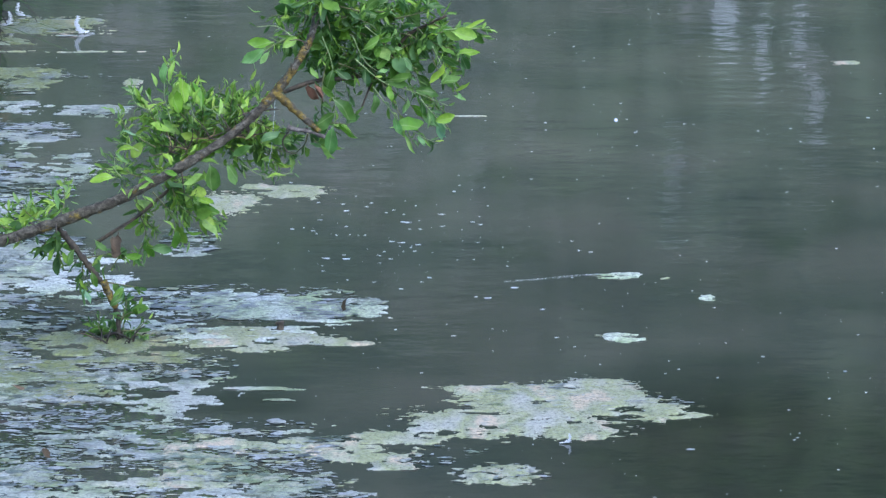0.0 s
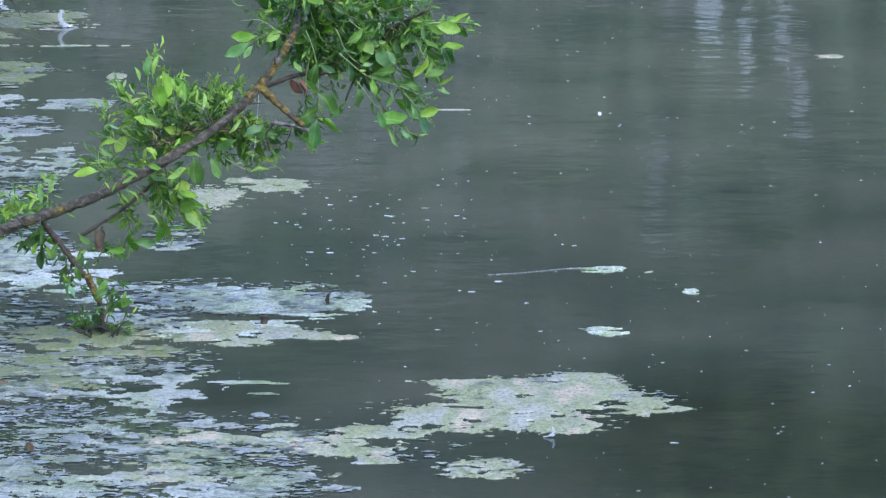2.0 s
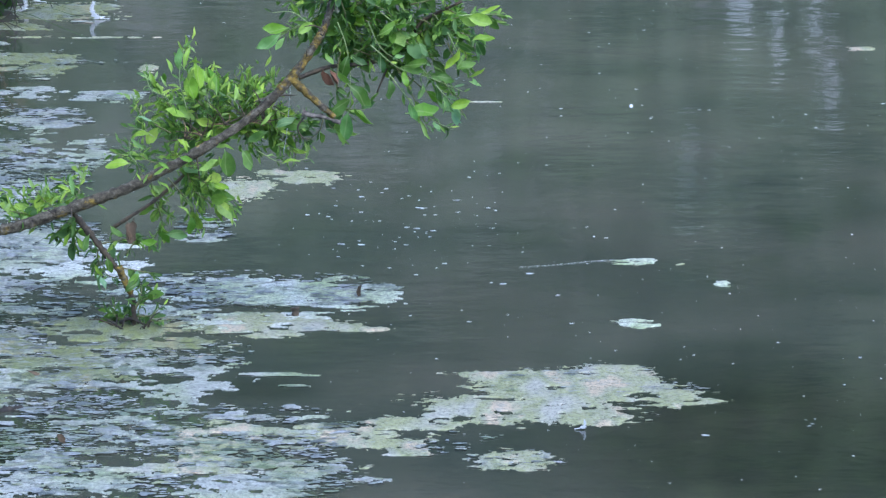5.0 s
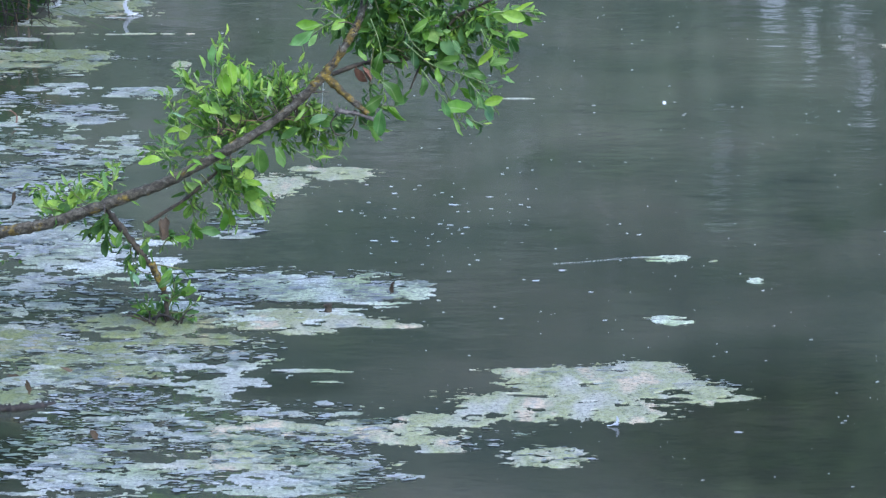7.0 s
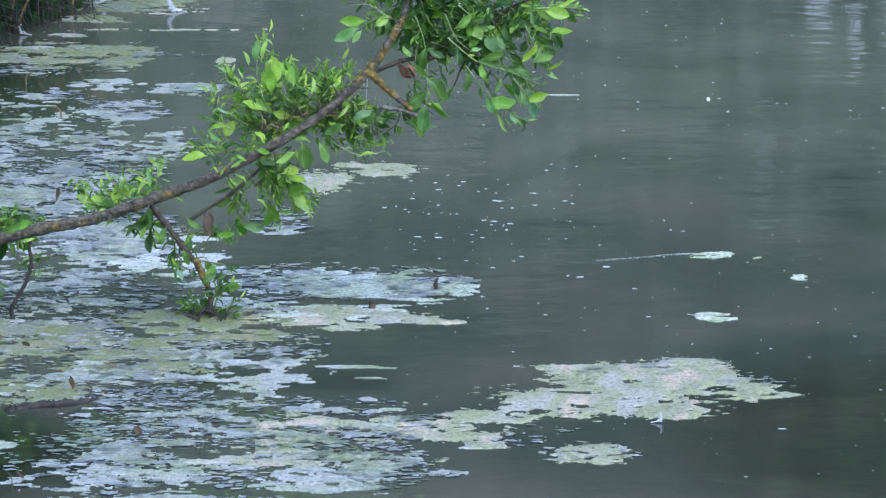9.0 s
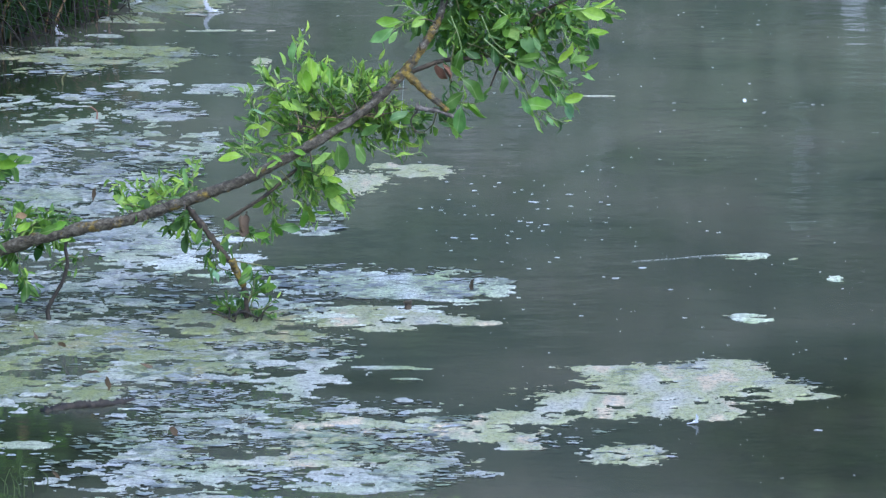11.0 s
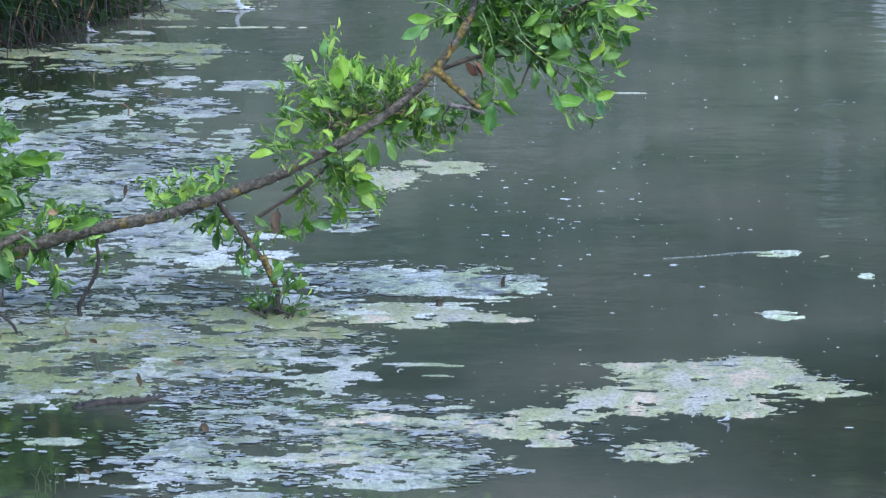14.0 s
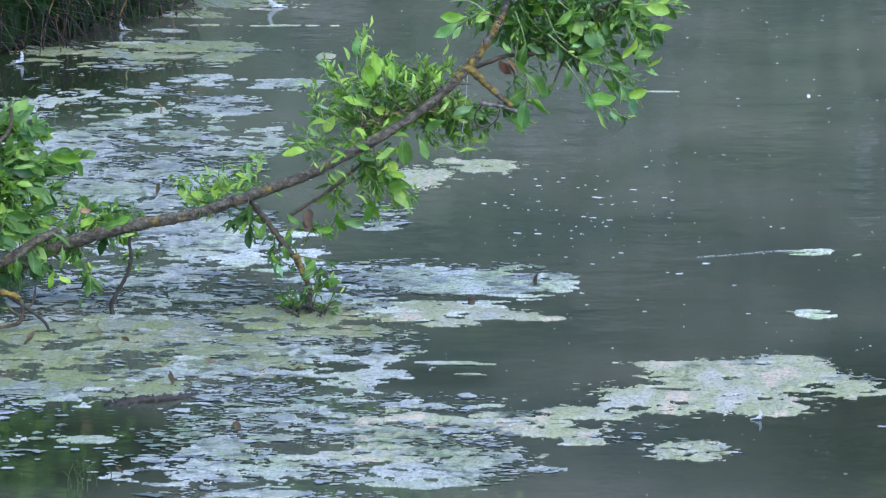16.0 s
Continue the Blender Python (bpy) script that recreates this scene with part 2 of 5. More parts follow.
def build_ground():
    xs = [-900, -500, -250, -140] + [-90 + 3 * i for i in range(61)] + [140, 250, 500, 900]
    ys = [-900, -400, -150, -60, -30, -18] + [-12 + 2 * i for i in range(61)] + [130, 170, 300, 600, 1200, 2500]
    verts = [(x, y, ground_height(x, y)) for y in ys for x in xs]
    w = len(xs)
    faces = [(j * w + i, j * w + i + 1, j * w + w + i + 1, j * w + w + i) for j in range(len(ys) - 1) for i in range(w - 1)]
    tagged(new("ground", mesh_of("ground", verts, faces, GRASS)), "grassy banks and dark bed round the pond, far slope added to brighten reflections", "ground", kind="structure")


def build_water():
    xs, ys = np.linspace(-62, 62, 32), np.linspace(6, 84, 32)
    verts = [(x, y, 0.0) for y in ys for x in xs]
    faces = [(j * 32 + i, j * 32 + i + 1, j * 32 + 33 + i, j * 32 + 32 + i) for j in range(31) for i in range(31)]
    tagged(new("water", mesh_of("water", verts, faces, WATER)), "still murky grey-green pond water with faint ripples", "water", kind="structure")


# where the panels stand that imitate bright sky gaps in the reflection
GAP_PANELS = ((2.80, 62.4), (3.25, 64.1), (3.60, 63.5), (3.86, 65.7), (2.55, 69.6), (2.95, 70.5), (3.30, 70.9))


def build_far_woods():
    """The wooded top of the far slope, seen only mirrored in the water."""
    rng = random.Random(5)
    verts, faces = [], []
    for _ in range(30000):
        x, u = rng.uniform(-48, 48), rng.random()
        z = 9.0 - 3.0 * max(0.0, min(1.0, (x - 0.6) / 2.6)) + u * (17 + 4 * math.sin(x * 0.23) + 2.5 * math.sin(x * 0.61 + 1))
        step = max(0.0, min(1.0, (x - 0.6) / 2.6))
        y = far_shore(x) + 25 - 9 * step * step * (3 - 2 * step) + rng.uniform(0, 7)
        s = rng.uniform(0.35, 0.8)
        a = Vector((rng.gauss(0, 1), rng.gauss(0, 1), rng.gauss(0, 1))).normalized() * s
        b = a.orthogonal().normalized() * s * rng.uniform(0.5, 0.9)
        c = Vector((x, y, z))
        k = len(verts)
        verts.extend((c - a, c - b * 0.8, c + a, c + b))
        faces.append((k, k + 1, k + 2, k + 3))
    # low bushes added down the slope to darken its reflection, thicker towards its top and its eastern end
    for _ in range(1100):
        x = rng.uniform(-30, 30)
        y = far_shore(x) + 28 * rng.random() ** (0.4 if x < 3.9 else 0.8)
        if any(abs(x - p) < 0.38 and q - 2.2 < y < q + 0.3 for p, q in GAP_PANELS):
            continue
        z, wide = ground_height(x, y), rng.uniform(0.3, 1.1)
        for _ in range(14):
            c = Vector((x + rng.gauss(0, wide * 0.5), y + rng.gauss(0, 0.3), z + abs(rng.gauss(0, wide * 0.35))))
            a = Vector((rng.gauss(0, 1), rng.gauss(0, 1), rng.gauss(0, 1))).normalized() * rng.uniform(0.1, 0.25)
            b = a.orthogonal() * 0.7
            k = len(verts)
            verts.extend((c - a, c - b * 0.8, c + a, c + b))
            faces.append((k, k + 1, k + 2, k + 3))
    for _ in range(5200):
        # closer together towards the east, so that the mirrored slope darkens that way
        x = rng.uniform(-6, 7)
        y = far_shore(x) + rng.uniform(0, 27)
        if rng.random() > (0.30 if x < -1 else 0.12 + 0.20 * max(0.0, x)) or any(abs(x - p) < 0.38 and q - 2.2 < y < q + 0.3 for p, q in GAP_PANELS):
            continue
        z = ground_height(x, y)
        for _ in range(8):
            c = Vector((x + rng.gauss(0, 0.14), y + rng.gauss(0, 0.2), z + abs(rng.gauss(0, 0.22))))
            a = Vector((rng.gauss(0, 1), rng.gauss(0, 1), rng.gauss(0, 1))).normalized() * rng.uniform(0.08, 0.2)
            b = a.orthogonal() * 0.7
            k = len(verts)
            verts.extend((c - a, c - b * 0.8, c + a, c + b))
            faces.append((k, k + 1, k + 2, k + 3))
    # a hedge added along the crest to keep sky gaps out of the reflection
    for _ in range(7000):
        x = rng.uniform(-9, 9)
        c = Vector((x, far_shore(x) + 27 + rng.uniform(0, 2), 10.2 + 4.5 * rng.random()))
        a = Vector((rng.gauss(0, 1), rng.gauss(0, 1), rng.gauss(0, 1))).normalized() * rng.uniform(0.2, 0.4)
        b = a.orthogonal() * 0.7
        k = len(verts)
        verts.extend((c - a, c - b * 0.8, c + a, c + b))
        faces.append((k, k + 1, k + 2, k + 3))
    # a thicket added at the eastern end of the slope to darken the water there
    for _ in range(2600):
        x = 2.9 + rng.expovariate(0.5)
        y = far_shore(x) + rng.uniform(4, 27)
        if any(abs(x - p) < 0.38 and q - 2.2 < y < q + 0.3 for p, q in GAP_PANELS):
            continue
        z = ground_height(x, y)
        for _ in range(8):
            c = Vector((x + rng.gauss(0, 0.2), y + rng.gauss(0, 0.2), z + abs(rng.gauss(0, 0.3))))
            a = Vector((rng.gauss(0, 1), rng.gauss(0, 1), rng.gauss(0, 1))).normalized() * rng.uniform(0.1, 0.22)
            b = a.orthogonal() * 0.7
            k = len(verts)
            verts.extend((c - a, c - b * 0.8, c + a, c + b))
            faces.append((k, k + 1, k + 2, k + 3))
    tagged(new("far_woods", mesh_of("far_woods", verts, faces, FAR_LEAF, False)), "dark green woods on the far shore, with bushes added to darken reflections", "woods", kind="stuff")
    # bright upright panels added on the slope in place of mirrored sky gaps, broken into streaks by the ripples
    for x, y, w, h in ((2.80, 62.3, 0.10, 0.32), (3.25, 64.0, 0.06, 0.30), (3.60, 63.4, 0.05, 0.28), (3.86, 65.6, 0.11, 0.48), (2.55, 69.5, 0.08, 0.55), (2.95, 70.4, 0.06, 0.60), (3.30, 70.8, 0.06, 0.50)):
        z = ground_height(x, y)
        bm = bmesh.new()
        bmesh.ops.create_cube(bm, size=1, matrix=Matrix.Translation((0, 0, h / 2 - 0.04)) @ Matrix.Diagonal((w * 2, 0.05, h + 0.08, 1)))
        bmesh.ops.bevel(bm, geom=bm.edges[:], offset=0.012, segments=1)
        me = bpy.data.meshes.new("sky_gap_panel")
        bm.to_mesh(me)
        me.materials.append(FEATHER)
        ob = tagged(new("sky_gap_panel", me), "pale upright panel standing in for a sky gap mirrored in the water", "board", "pale boards on the far slope")
        ob.location = (x, y, z)


# ---- floating scum and film ----
def blob_field(x, y, blobs, seed, scale, amount):
    v = np.full(x.shape, -9.0)
    for cx, cy, rx, ry in blobs:
        v = np.maximum(v, 1 - np.sqrt(((x - cx) / rx) ** 2 + ((y - cy) / ry) ** 2))
    return v + amount * (fbm(x * scale * 0.6, y * scale * 0.55, seed, 5) - 0.52)


MAT_CRUMBS = []


def islands(cells):
    """The connected patches of a grid of cells, largest first."""
    left, found = set(zip(*(v.tolist() for v in np.nonzero(cells)))), []
    while left:
        stack = [left.pop()]
        patch = list(stack)
        while stack:
            j, i = stack.pop()
            for q in ((j + 1, i), (j - 1, i), (j, i + 1), (j, i - 1)):
                if q in left:
                    left.remove(q)
                    stack.append(q)
                    patch.append(q)
        found.append(np.array(patch))
    return sorted(found, key=len, reverse=True)


def build_mat(name, blobs, label, seed, amount=1.1, scale=9.0, lift=0.004, cx=0.006, cy=0.014, mat=None, category="algae mat", torn=0.29, group="floating algae mats", fringe=True):
    """A floating raft with a ragged edge, tears and a lumpy top."""
    x0, x1 = min(b[0] - b[2] for b in blobs) - 0.1, max(b[0] + b[2] for b in blobs) + 0.1
    y0, y1 = min(b[1] - b[3] for b in blobs) - 0.2, max(b[1] + b[3] for b in blobs) + 0.2
    gx, gy = np.meshgrid(np.arange(x0, x1, cx), np.arange(y0, y1, cy))
    v = blob_field(gx, gy, blobs, seed, scale, amount)
    v += 0.9 * (fbm(gx * 13, gy * 20, seed + 21, 4) - 0.5)
    v += 0.55 * (fbm(gx * 45, gy * 34, seed + 27, 4) - 0.5)
    tears = fbm(gx * 6.0, gy * 9.0, seed + 33, 4)
    v = np.minimum(v, (tears - torn) * 5)
    v = np.minimum(v, (fbm(gx * 11, gy * 17, seed + 44, 3) - torn + 0.05) * 5)
    inside = v > 0
    rows, cols = v.shape
    px, py = gx.copy(), gy.copy()
    for dj, di in ((0, 1), (0, -1), (1, 0), (-1, 0)):
        vin = np.roll(v, (-dj, -di), (0, 1))
        edge = (~inside) & (vin > 0)
        f = np.where(edge, v / np.minimum(v - vin, -1e-6), 0)
        px = np.where(edge, gx + f * di * cx, px)
        py = np.where(edge, gy + f * dj * cy, py)
    body = np.clip(v * 2.2, 0, 1)
    z = (0.002 if lift else 0.0012) + lift * body * fbm(gx * 60, gy * 34, seed + 9, 3) + 0.5 * lift * body * value_noise(gx * 5, gy * 2.5, seed + 4)
    z = np.where(inside, z, -0.004)
    any_in = inside[:-1, :-1] | inside[1:, :-1] | inside[:-1, 1:] | inside[1:, 1:]
    any_in[0, :] = any_in[-1, :] = any_in[:, 0] = any_in[:, -1] = False
    if fringe:
        rng, (fj, fi) = random.Random(seed), np.nonzero((v > -0.16) & (v < 0.0))
        for j, i in zip(fj.tolist(), fi.tolist()):
            if rng.random() < 0.05:
                MAT_CRUMBS.append(flake(gx[j, i], gy[j, i], 0.003, 0.003 + 0.012 * rng.random() ** 2, rng, rng.uniform(1.2, 2.4)))
    # each raft that hangs together is a thing; crumbs off its edge are gathered
    made = None
    for n, cells in enumerate(islands(any_in)):
        jj, ii = cells[:, 0], cells[:, 1]
        a = jj * cols + ii
        quads = np.stack((a, a + 1, a + cols + 1, a + cols), 1)
        used, back = np.unique(quads, return_inverse=True)
        pts = np.stack((px.ravel()[used], py.ravel()[used], z.ravel()[used]), 1).tolist()
        if n and len(cells) < 60:
            MAT_CRUMBS.append((pts, [tuple(q) for q in back.reshape(-1, 4).tolist()]))
            continue
        ob = tagged(new(name, mesh_of(name, pts, back.reshape(-1, 4).tolist(), mat or ALGAE)), label, category, group)
        made = made or ob
    return made


def build_film(name, blobs, label, seed, gaps=0.48, holes=(), mat=None):
    """A thin skin of film torn into ragged, streaky patches."""
    cx, cy = 0.0045, 0.012
    x0, x1 = min(b[0] - b[2] for b in blobs), max(b[0] + b[2] for b in blobs)
    y0, y1 = min(b[1] - b[3] for b in blobs), max(b[1] + b[3] for b in blobs)
    gx, gy = np.meshgrid(np.arange(x0, x1, cx), np.arange(y0, y1, cy))
    rim = np.full(gx.shape, -9.0)
    for bx, by, rx, ry in blobs:
        rim = np.maximum(rim, 1 - np.sqrt(((gx - bx) / rx) ** 2 + ((gy - by) / ry) ** 2))
    bend = 0.05 * (fbm(gx * 9, gy * 9, seed + 11, 2) - 0.5)
    wx, wy = gx + bend, gy + 0.06 * (fbm(gx * 8, gy * 8, seed + 13, 2) - 0.5)
    v = 0.20 * fbm(wx * 2.2, wy * 1.8, seed, 3) + 0.42 * fbm(wx * 5, wy * 7.5, seed + 50, 5) + 0.38 * fbm(wx * 14, wy * 18, seed + 70, 4) - gaps - 0.15 * (1 - np.clip(rim * 2.6, -2, 1))
    v += 0.06 * (fbm(wx * 60, wy * 70, seed + 90, 2) - 0.5)
    for hx, hy, rx, ry in holes:
        v -= 0.14 * np.clip(2.5 * (1 - np.sqrt(((gx - hx) / rx) ** 2 + ((gy - hy) / ry) ** 2)), 0, 1)
    v = np.where(rim > -0.4, v, -1)
    inside = v > 0
    px, py = gx.copy(), gy.copy()
    for dj, di in ((0, 1), (0, -1), (1, 0), (-1, 0)):
        vin = np.roll(v, (-dj, -di), (0, 1))
        edge = (~inside) & (vin > 0)
        f = np.where(edge, v / np.minimum(v - vin, -1e-6), 0)
        px = np.where(edge, gx + f * di * cx, px)
        py = np.where(edge, gy + f * dj * cy, py)
    z = np.where(inside, 0.0018 + 0.0016 * value_noise(gx * 40, gy * 18, seed + 3), 0.0006)
    cells = inside[:-1, :-1] | inside[1:, :-1] | inside[:-1, 1:] | inside[1:, 1:]
    cells[0, :] = cells[-1, :] = cells[:, 0] = cells[:, -1] = False
    jj, ii = np.nonzero(cells)
    a = jj * v.shape[1] + ii
    used, back = np.unique(np.stack((a, a + 1, a + v.shape[1] + 1, a + v.shape[1]), 1), return_inverse=True)
    pts = np.stack((px.ravel()[used], py.ravel()[used], z.ravel()[used]), 1).tolist()
    tagged(new(name, mesh_of(name, pts, back.reshape(-1, 4).tolist(), mat or FILM)), label, "pond scum", kind="stuff")


def flake(x, y, z, r, rng, stretch=1.0):
    n = rng.randint(8, 12)
    turn, thin = rng.gauss(0, 0.25), rng.uniform(0.6, 1.15)
    tx, ty = rng.gauss(0, 0.012), rng.gauss(0, 0.010)
    verts = [(x, y, z + 0.0006)]
    for k in range(n):
        a = 2 * math.pi * k / n
        q = r * rng.uniform(0.45, 1.25)
        u, v = q * math.cos(a) * stretch, q * math.sin(a) * thin
        u, v = u * math.cos(turn) - v * math.sin(turn), u * math.sin(turn) + v * math.cos(turn)
        verts.append((x + u, y + v, max(0.0015, z + u * tx + v * ty)))
    return verts, [(0, k + 1, (k + 1) % n + 1) for k in range(n)]


def build_flakes(name, blobs, count, label, seed, gaps=0.49, size=(0.007, 0.034), scale=2.2, holes=(), fine=0.45):
    """Many thin scraps of film drifting together, with open lanes between them."""
    rng = random.Random(seed)
    draw = np.random.RandomState(seed)
    weights = np.array([b[2] * b[3] for b in blobs])
    pick = draw.choice(len(blobs), count, p=weights / weights.sum())
    ang, rad = draw.uniform(0, 2 * np.pi, count), np.sqrt(draw.uniform(0, 1, count))
    b = np.array(blobs)[pick]
    x, y = b[:, 0] + b[:, 2] * rad * np.cos(ang), b[:, 1] + b[:, 3] * rad * np.sin(ang)
    lanes = (1 - fine) * fbm(x * scale, y * scale * 0.8, seed, 3) + fine * fbm(x * 6, y * 9, seed + 50, 4)
    keep = lanes - 0.12 * rad ** 4 + draw.uniform(-0.5, 0.5, count) * 0.10 > gaps
    for hx, hy, hrx, hry in holes:
        keep &= (((x - hx) / hrx) ** 2 + ((y - hy) / hry) ** 2 > draw.uniform(0.5, 1.1, count)) | (draw.uniform(0, 1, count) < 0.2)
    # scraps lie edge to edge and hardly overlap
    pieces, near = [], {}
    for i in np.nonzero(keep)[0]:
        r = size[0] + (size[1] - size[0]) * rng.random() ** 2 if rng.random() < 0.45 else rng.uniform(0.004, 0.011)
        wide = rng.uniform(1.0, 1.8)
        cell = (int(x[i] / 0.08), int(y[i] / 0.08))
        around = [q for a in (-1, 0, 1) for b in (-1, 0, 1) for q in near.get((cell[0] + a, cell[1] + b), ())]
        if any(((x[i] - px) / 1.35) ** 2 + (y[i] - py) ** 2 < (0.5 * (r + pr)) ** 2 for px, py, pr in around):
            continue
        near.setdefault(cell, []).append((x[i], y[i], r))
        pieces.append(flake(x[i], y[i], rng.uniform(0.003, 0.006), r, rng, wide))
    tagged(new(name, mesh_of(name, *joined(pieces), FLAKE, False)), label, "pond scum", kind="stuff")


def build_floating():
    # the large raft and its low western arm
    build_mat("algae_mat", [(0.403, 22.07, 0.331, 0.406), (0.561, 22.358, 0.152, 0.146), (0.679, 22.223, 0.061, 0.072), (0.19, 21.739, 0.326, 0.296), (0.73, 21.908, 0.169, 0.14), (0.877, 21.868, 0.099, 0.06), (0.444, 21.602, 0.206, 0.156), (0.104, 22.347, 0.146, 0.062), (-0.164, 21.476, 0.186, 0.135), (-0.279, 21.238, 0.193, 0.236), (-0.437, 21.409, 0.117, 0.077), (-0.18, 20.996, 0.096, 0.083)],
              "pale yellow-green algae raft floating on dark water", 11, 0.8)
    build_mat("algae_mat", [(0.19, 20.858, 0.16, 0.146)], "small pale green algae raft on dark water", 17, 0.3)
    build_mat("algae_mat", [(-1.326, 23.021, 0.481, 0.419), (-1.03, 22.945, 0.156, 0.197), (-1.49, 22.642, 0.309, 0.363), (-1.898, 22.857, 0.457, 0.37), (-2.119, 22.326, 0.284, 0.27), (-2.024, 21.943, 0.38, 0.262), (-1.656, 21.853, 0.199, 0.15), (-1.428, 22.351, 0.224, 0.229)],
              "broad yellow-green algae mat beneath the branch", 23, 1.5, torn=0.37, mat=OLIVE)
    build_mat("algae_mat", [(-0.749, 23.3, 0.233, 0.226), (-0.537, 23.3, 0.148, 0.101), (-0.388, 23.21, 0.126, 0.056)], "yellow-green algae strip beside a dead stub", 29, 1.0, torn=0.33)
    build_mat("algae_mat", [(-0.904, 26.378, 0.157, 0.258), (-0.648, 26.638, 0.13, 0.161), (-0.808, 26.77, 0.058, 0.074)], "pale green algae patch behind the branch", 31, 1.1)
    build_mat("algae_mat", [(-1.982, 29.747, 0.148, 0.236), (-2.289, 29.729, 0.322, 0.29), (-2.211, 30.132, 0.299, 0.223)], "olive algae patches in front of the reed bank", 37, 2.0, mat=OLIVE, torn=0.41)
    build_mat("algae_mat", [(-2.065, 31.694, 0.4, 0.287), (-2.319, 31.249, 0.338, 0.18), (-1.878, 31.9, 0.201, 0.166)], "olive algae drifting off the reed bank", 41, 1.9, mat=OLIVE, torn=0.39)
    build_mat("algae_mat", [(0.739, 24.62, 0.179, 0.1)], "small grey-green algae scrap", 43, 1.3, torn=0.34, mat=CLEAN_FILM)
    build_mat("algae_mat", [(1.022, 24.14, 0.042, 0.085)], "small grey-green algae scrap", 47, 1.2, torn=0.32, mat=CLEAN_FILM)
    build_mat("algae_mat", [(0.661, 23.334, 0.078, 0.102)], "small grey-green algae scrap", 53, 1.3, torn=0.34, mat=CLEAN_FILM)
    build_mat("algae_mat", [(1.955, 30.432, 0.071, 0.066)], "small grey-green algae scrap", 59, 0.5)
    build_mat("algae_mat", [(-1.474, 29.783, 0.051, 0.145)], "small round pale algae scrap", 61, 0.4)
    build_mat("algae_mat", [(-1.871, 30.816, 0.333, 0.029)], "thin pale streak of film on the water", 67, 0.4)
    build_mat("algae_mat", [(-0.646, 21.238, 0.31, 0.226), (-0.86, 20.776, 0.36, 0.181), (-0.5, 20.776, 0.171, 0.127)], "torn pale algae sheet among scraps of film", 71, 1.6, torn=0.39)
    tagged(new("algae_crumbs", mesh_of("algae_crumbs", *joined(MAT_CRUMBS), ALGAE)), "small crumbs broken off the algae mats", "algae", kind="stuff")
    build_mat("algae_mat", [(0.125, 28.748, 0.093, 0.017)], "thin pale streak of film on the water", 73, 0.3, cx=0.006, cy=0.008, lift=0.002)
    for k, blob in enumerate(((-0.668, 22.347, 0.126, 0.036), (-0.588, 22.141, 0.068, 0.026), (-0.983, 22.326, 0.091, 0.042), (-0.409, 23.199, 0.131, 0.039), (-2.315, 30.179, 0.245, 0.093), (-2.279, 30.616, 0.116, 0.077), (-2.236, 31.185, 0.197, 0.159), (-0.623, 22.324, 0.152, 0.031), (-0.571, 22.119, 0.052, 0.018))):
        build_film("film_streak", [blob], "thin pale streak of film on the water", 301 + 7 * k, 0.45)
    build_mat("algae_mat", [(-2.633, 29.909, 0.324, 0.165), (-2.795, 29.612, 0.16, 0.108), (-2.3, 29.809, 0.161, 0.109)], "brown-olive scum caught against the reed bank", 89, 1.8, mat=OLIVE, torn=0.38)
    build_mat("foam_fleck", [(0.791, 28.63, 0.01, 0.044)], "small round white foam fleck on the water", 79, 0.1, 9.0, 0.004, 0.003, 0.01, FEATHER, "foam", 0.0, "", False)
    # torn sheets of film, then the scraps that drift among them
    build_film("torn_film", [(-0.792, 23.996, 0.566, 0.454), (-0.4, 23.937, 0.217, 0.285), (-1.151, 23.76, 0.345, 0.492), (-0.773, 23.391, 0.34, 0.273)], "blue-white torn film round the sunken twig", 201, 0.460, [(-0.93, 23.691, 0.129, 0.082), (-1.195, 23.394, 0.128, 0.08), (-1.048, 23.923, 0.087, 0.059)], mat=CLEAN_FILM)
    build_film("torn_film", [(-1.427, 24.417, 0.266, 0.371), (-1.336, 25.001, 0.136, 0.104), (-1.602, 24.892, 0.135, 0.257)], "pale torn film behind the sunken twig", 211, 0.485, mat=CLEAN_FILM)
    build_film("torn_film", [(-1.679, 20.4, 0.447, 0.21), (-1.936, 20.968, 0.23, 0.092), (-1.523, 21.091, 0.135, 0.093)], "pale torn film over dark water weed", 223, 0.512)
    build_film("torn_film", [(-1.281, 22.223, 0.667, 0.618), (-1.037, 21.333, 0.719, 0.685), (-1.295, 20.776, 0.948, 0.543), (-1.903, 21.238, 0.426, 0.755), (-0.718, 20.509, 0.505, 0.317), (-1.228, 20.026, 0.604, 0.253)], "pale torn film crowding the near water", 203, 0.532,
               [(-1.981, 21.259, 0.252, 0.265), (-1.607, 21.462, 0.137, 0.077), (-1.899, 21.014, 0.441, 0.518), (-1.914, 20.334, 0.501, 0.52), (-0.536, 22.326, 0.244, 0.415), (-2.049, 22.494, 0.654, 0.474)])
    build_film("torn_film", [(-2.227, 25.517, 0.647, 1.484), (-1.906, 23.76, 0.517, 0.703), (-2.504, 26.785, 0.363, 0.887), (-1.676, 24.861, 0.293, 0.768), (-2.002, 22.857, 0.54, 0.544)], "pale torn film crowding the shaded water", 207, 0.494,
               [(-1.908, 21.107, 0.404, 0.373), (-2.053, 22.546, 0.615, 0.445)])
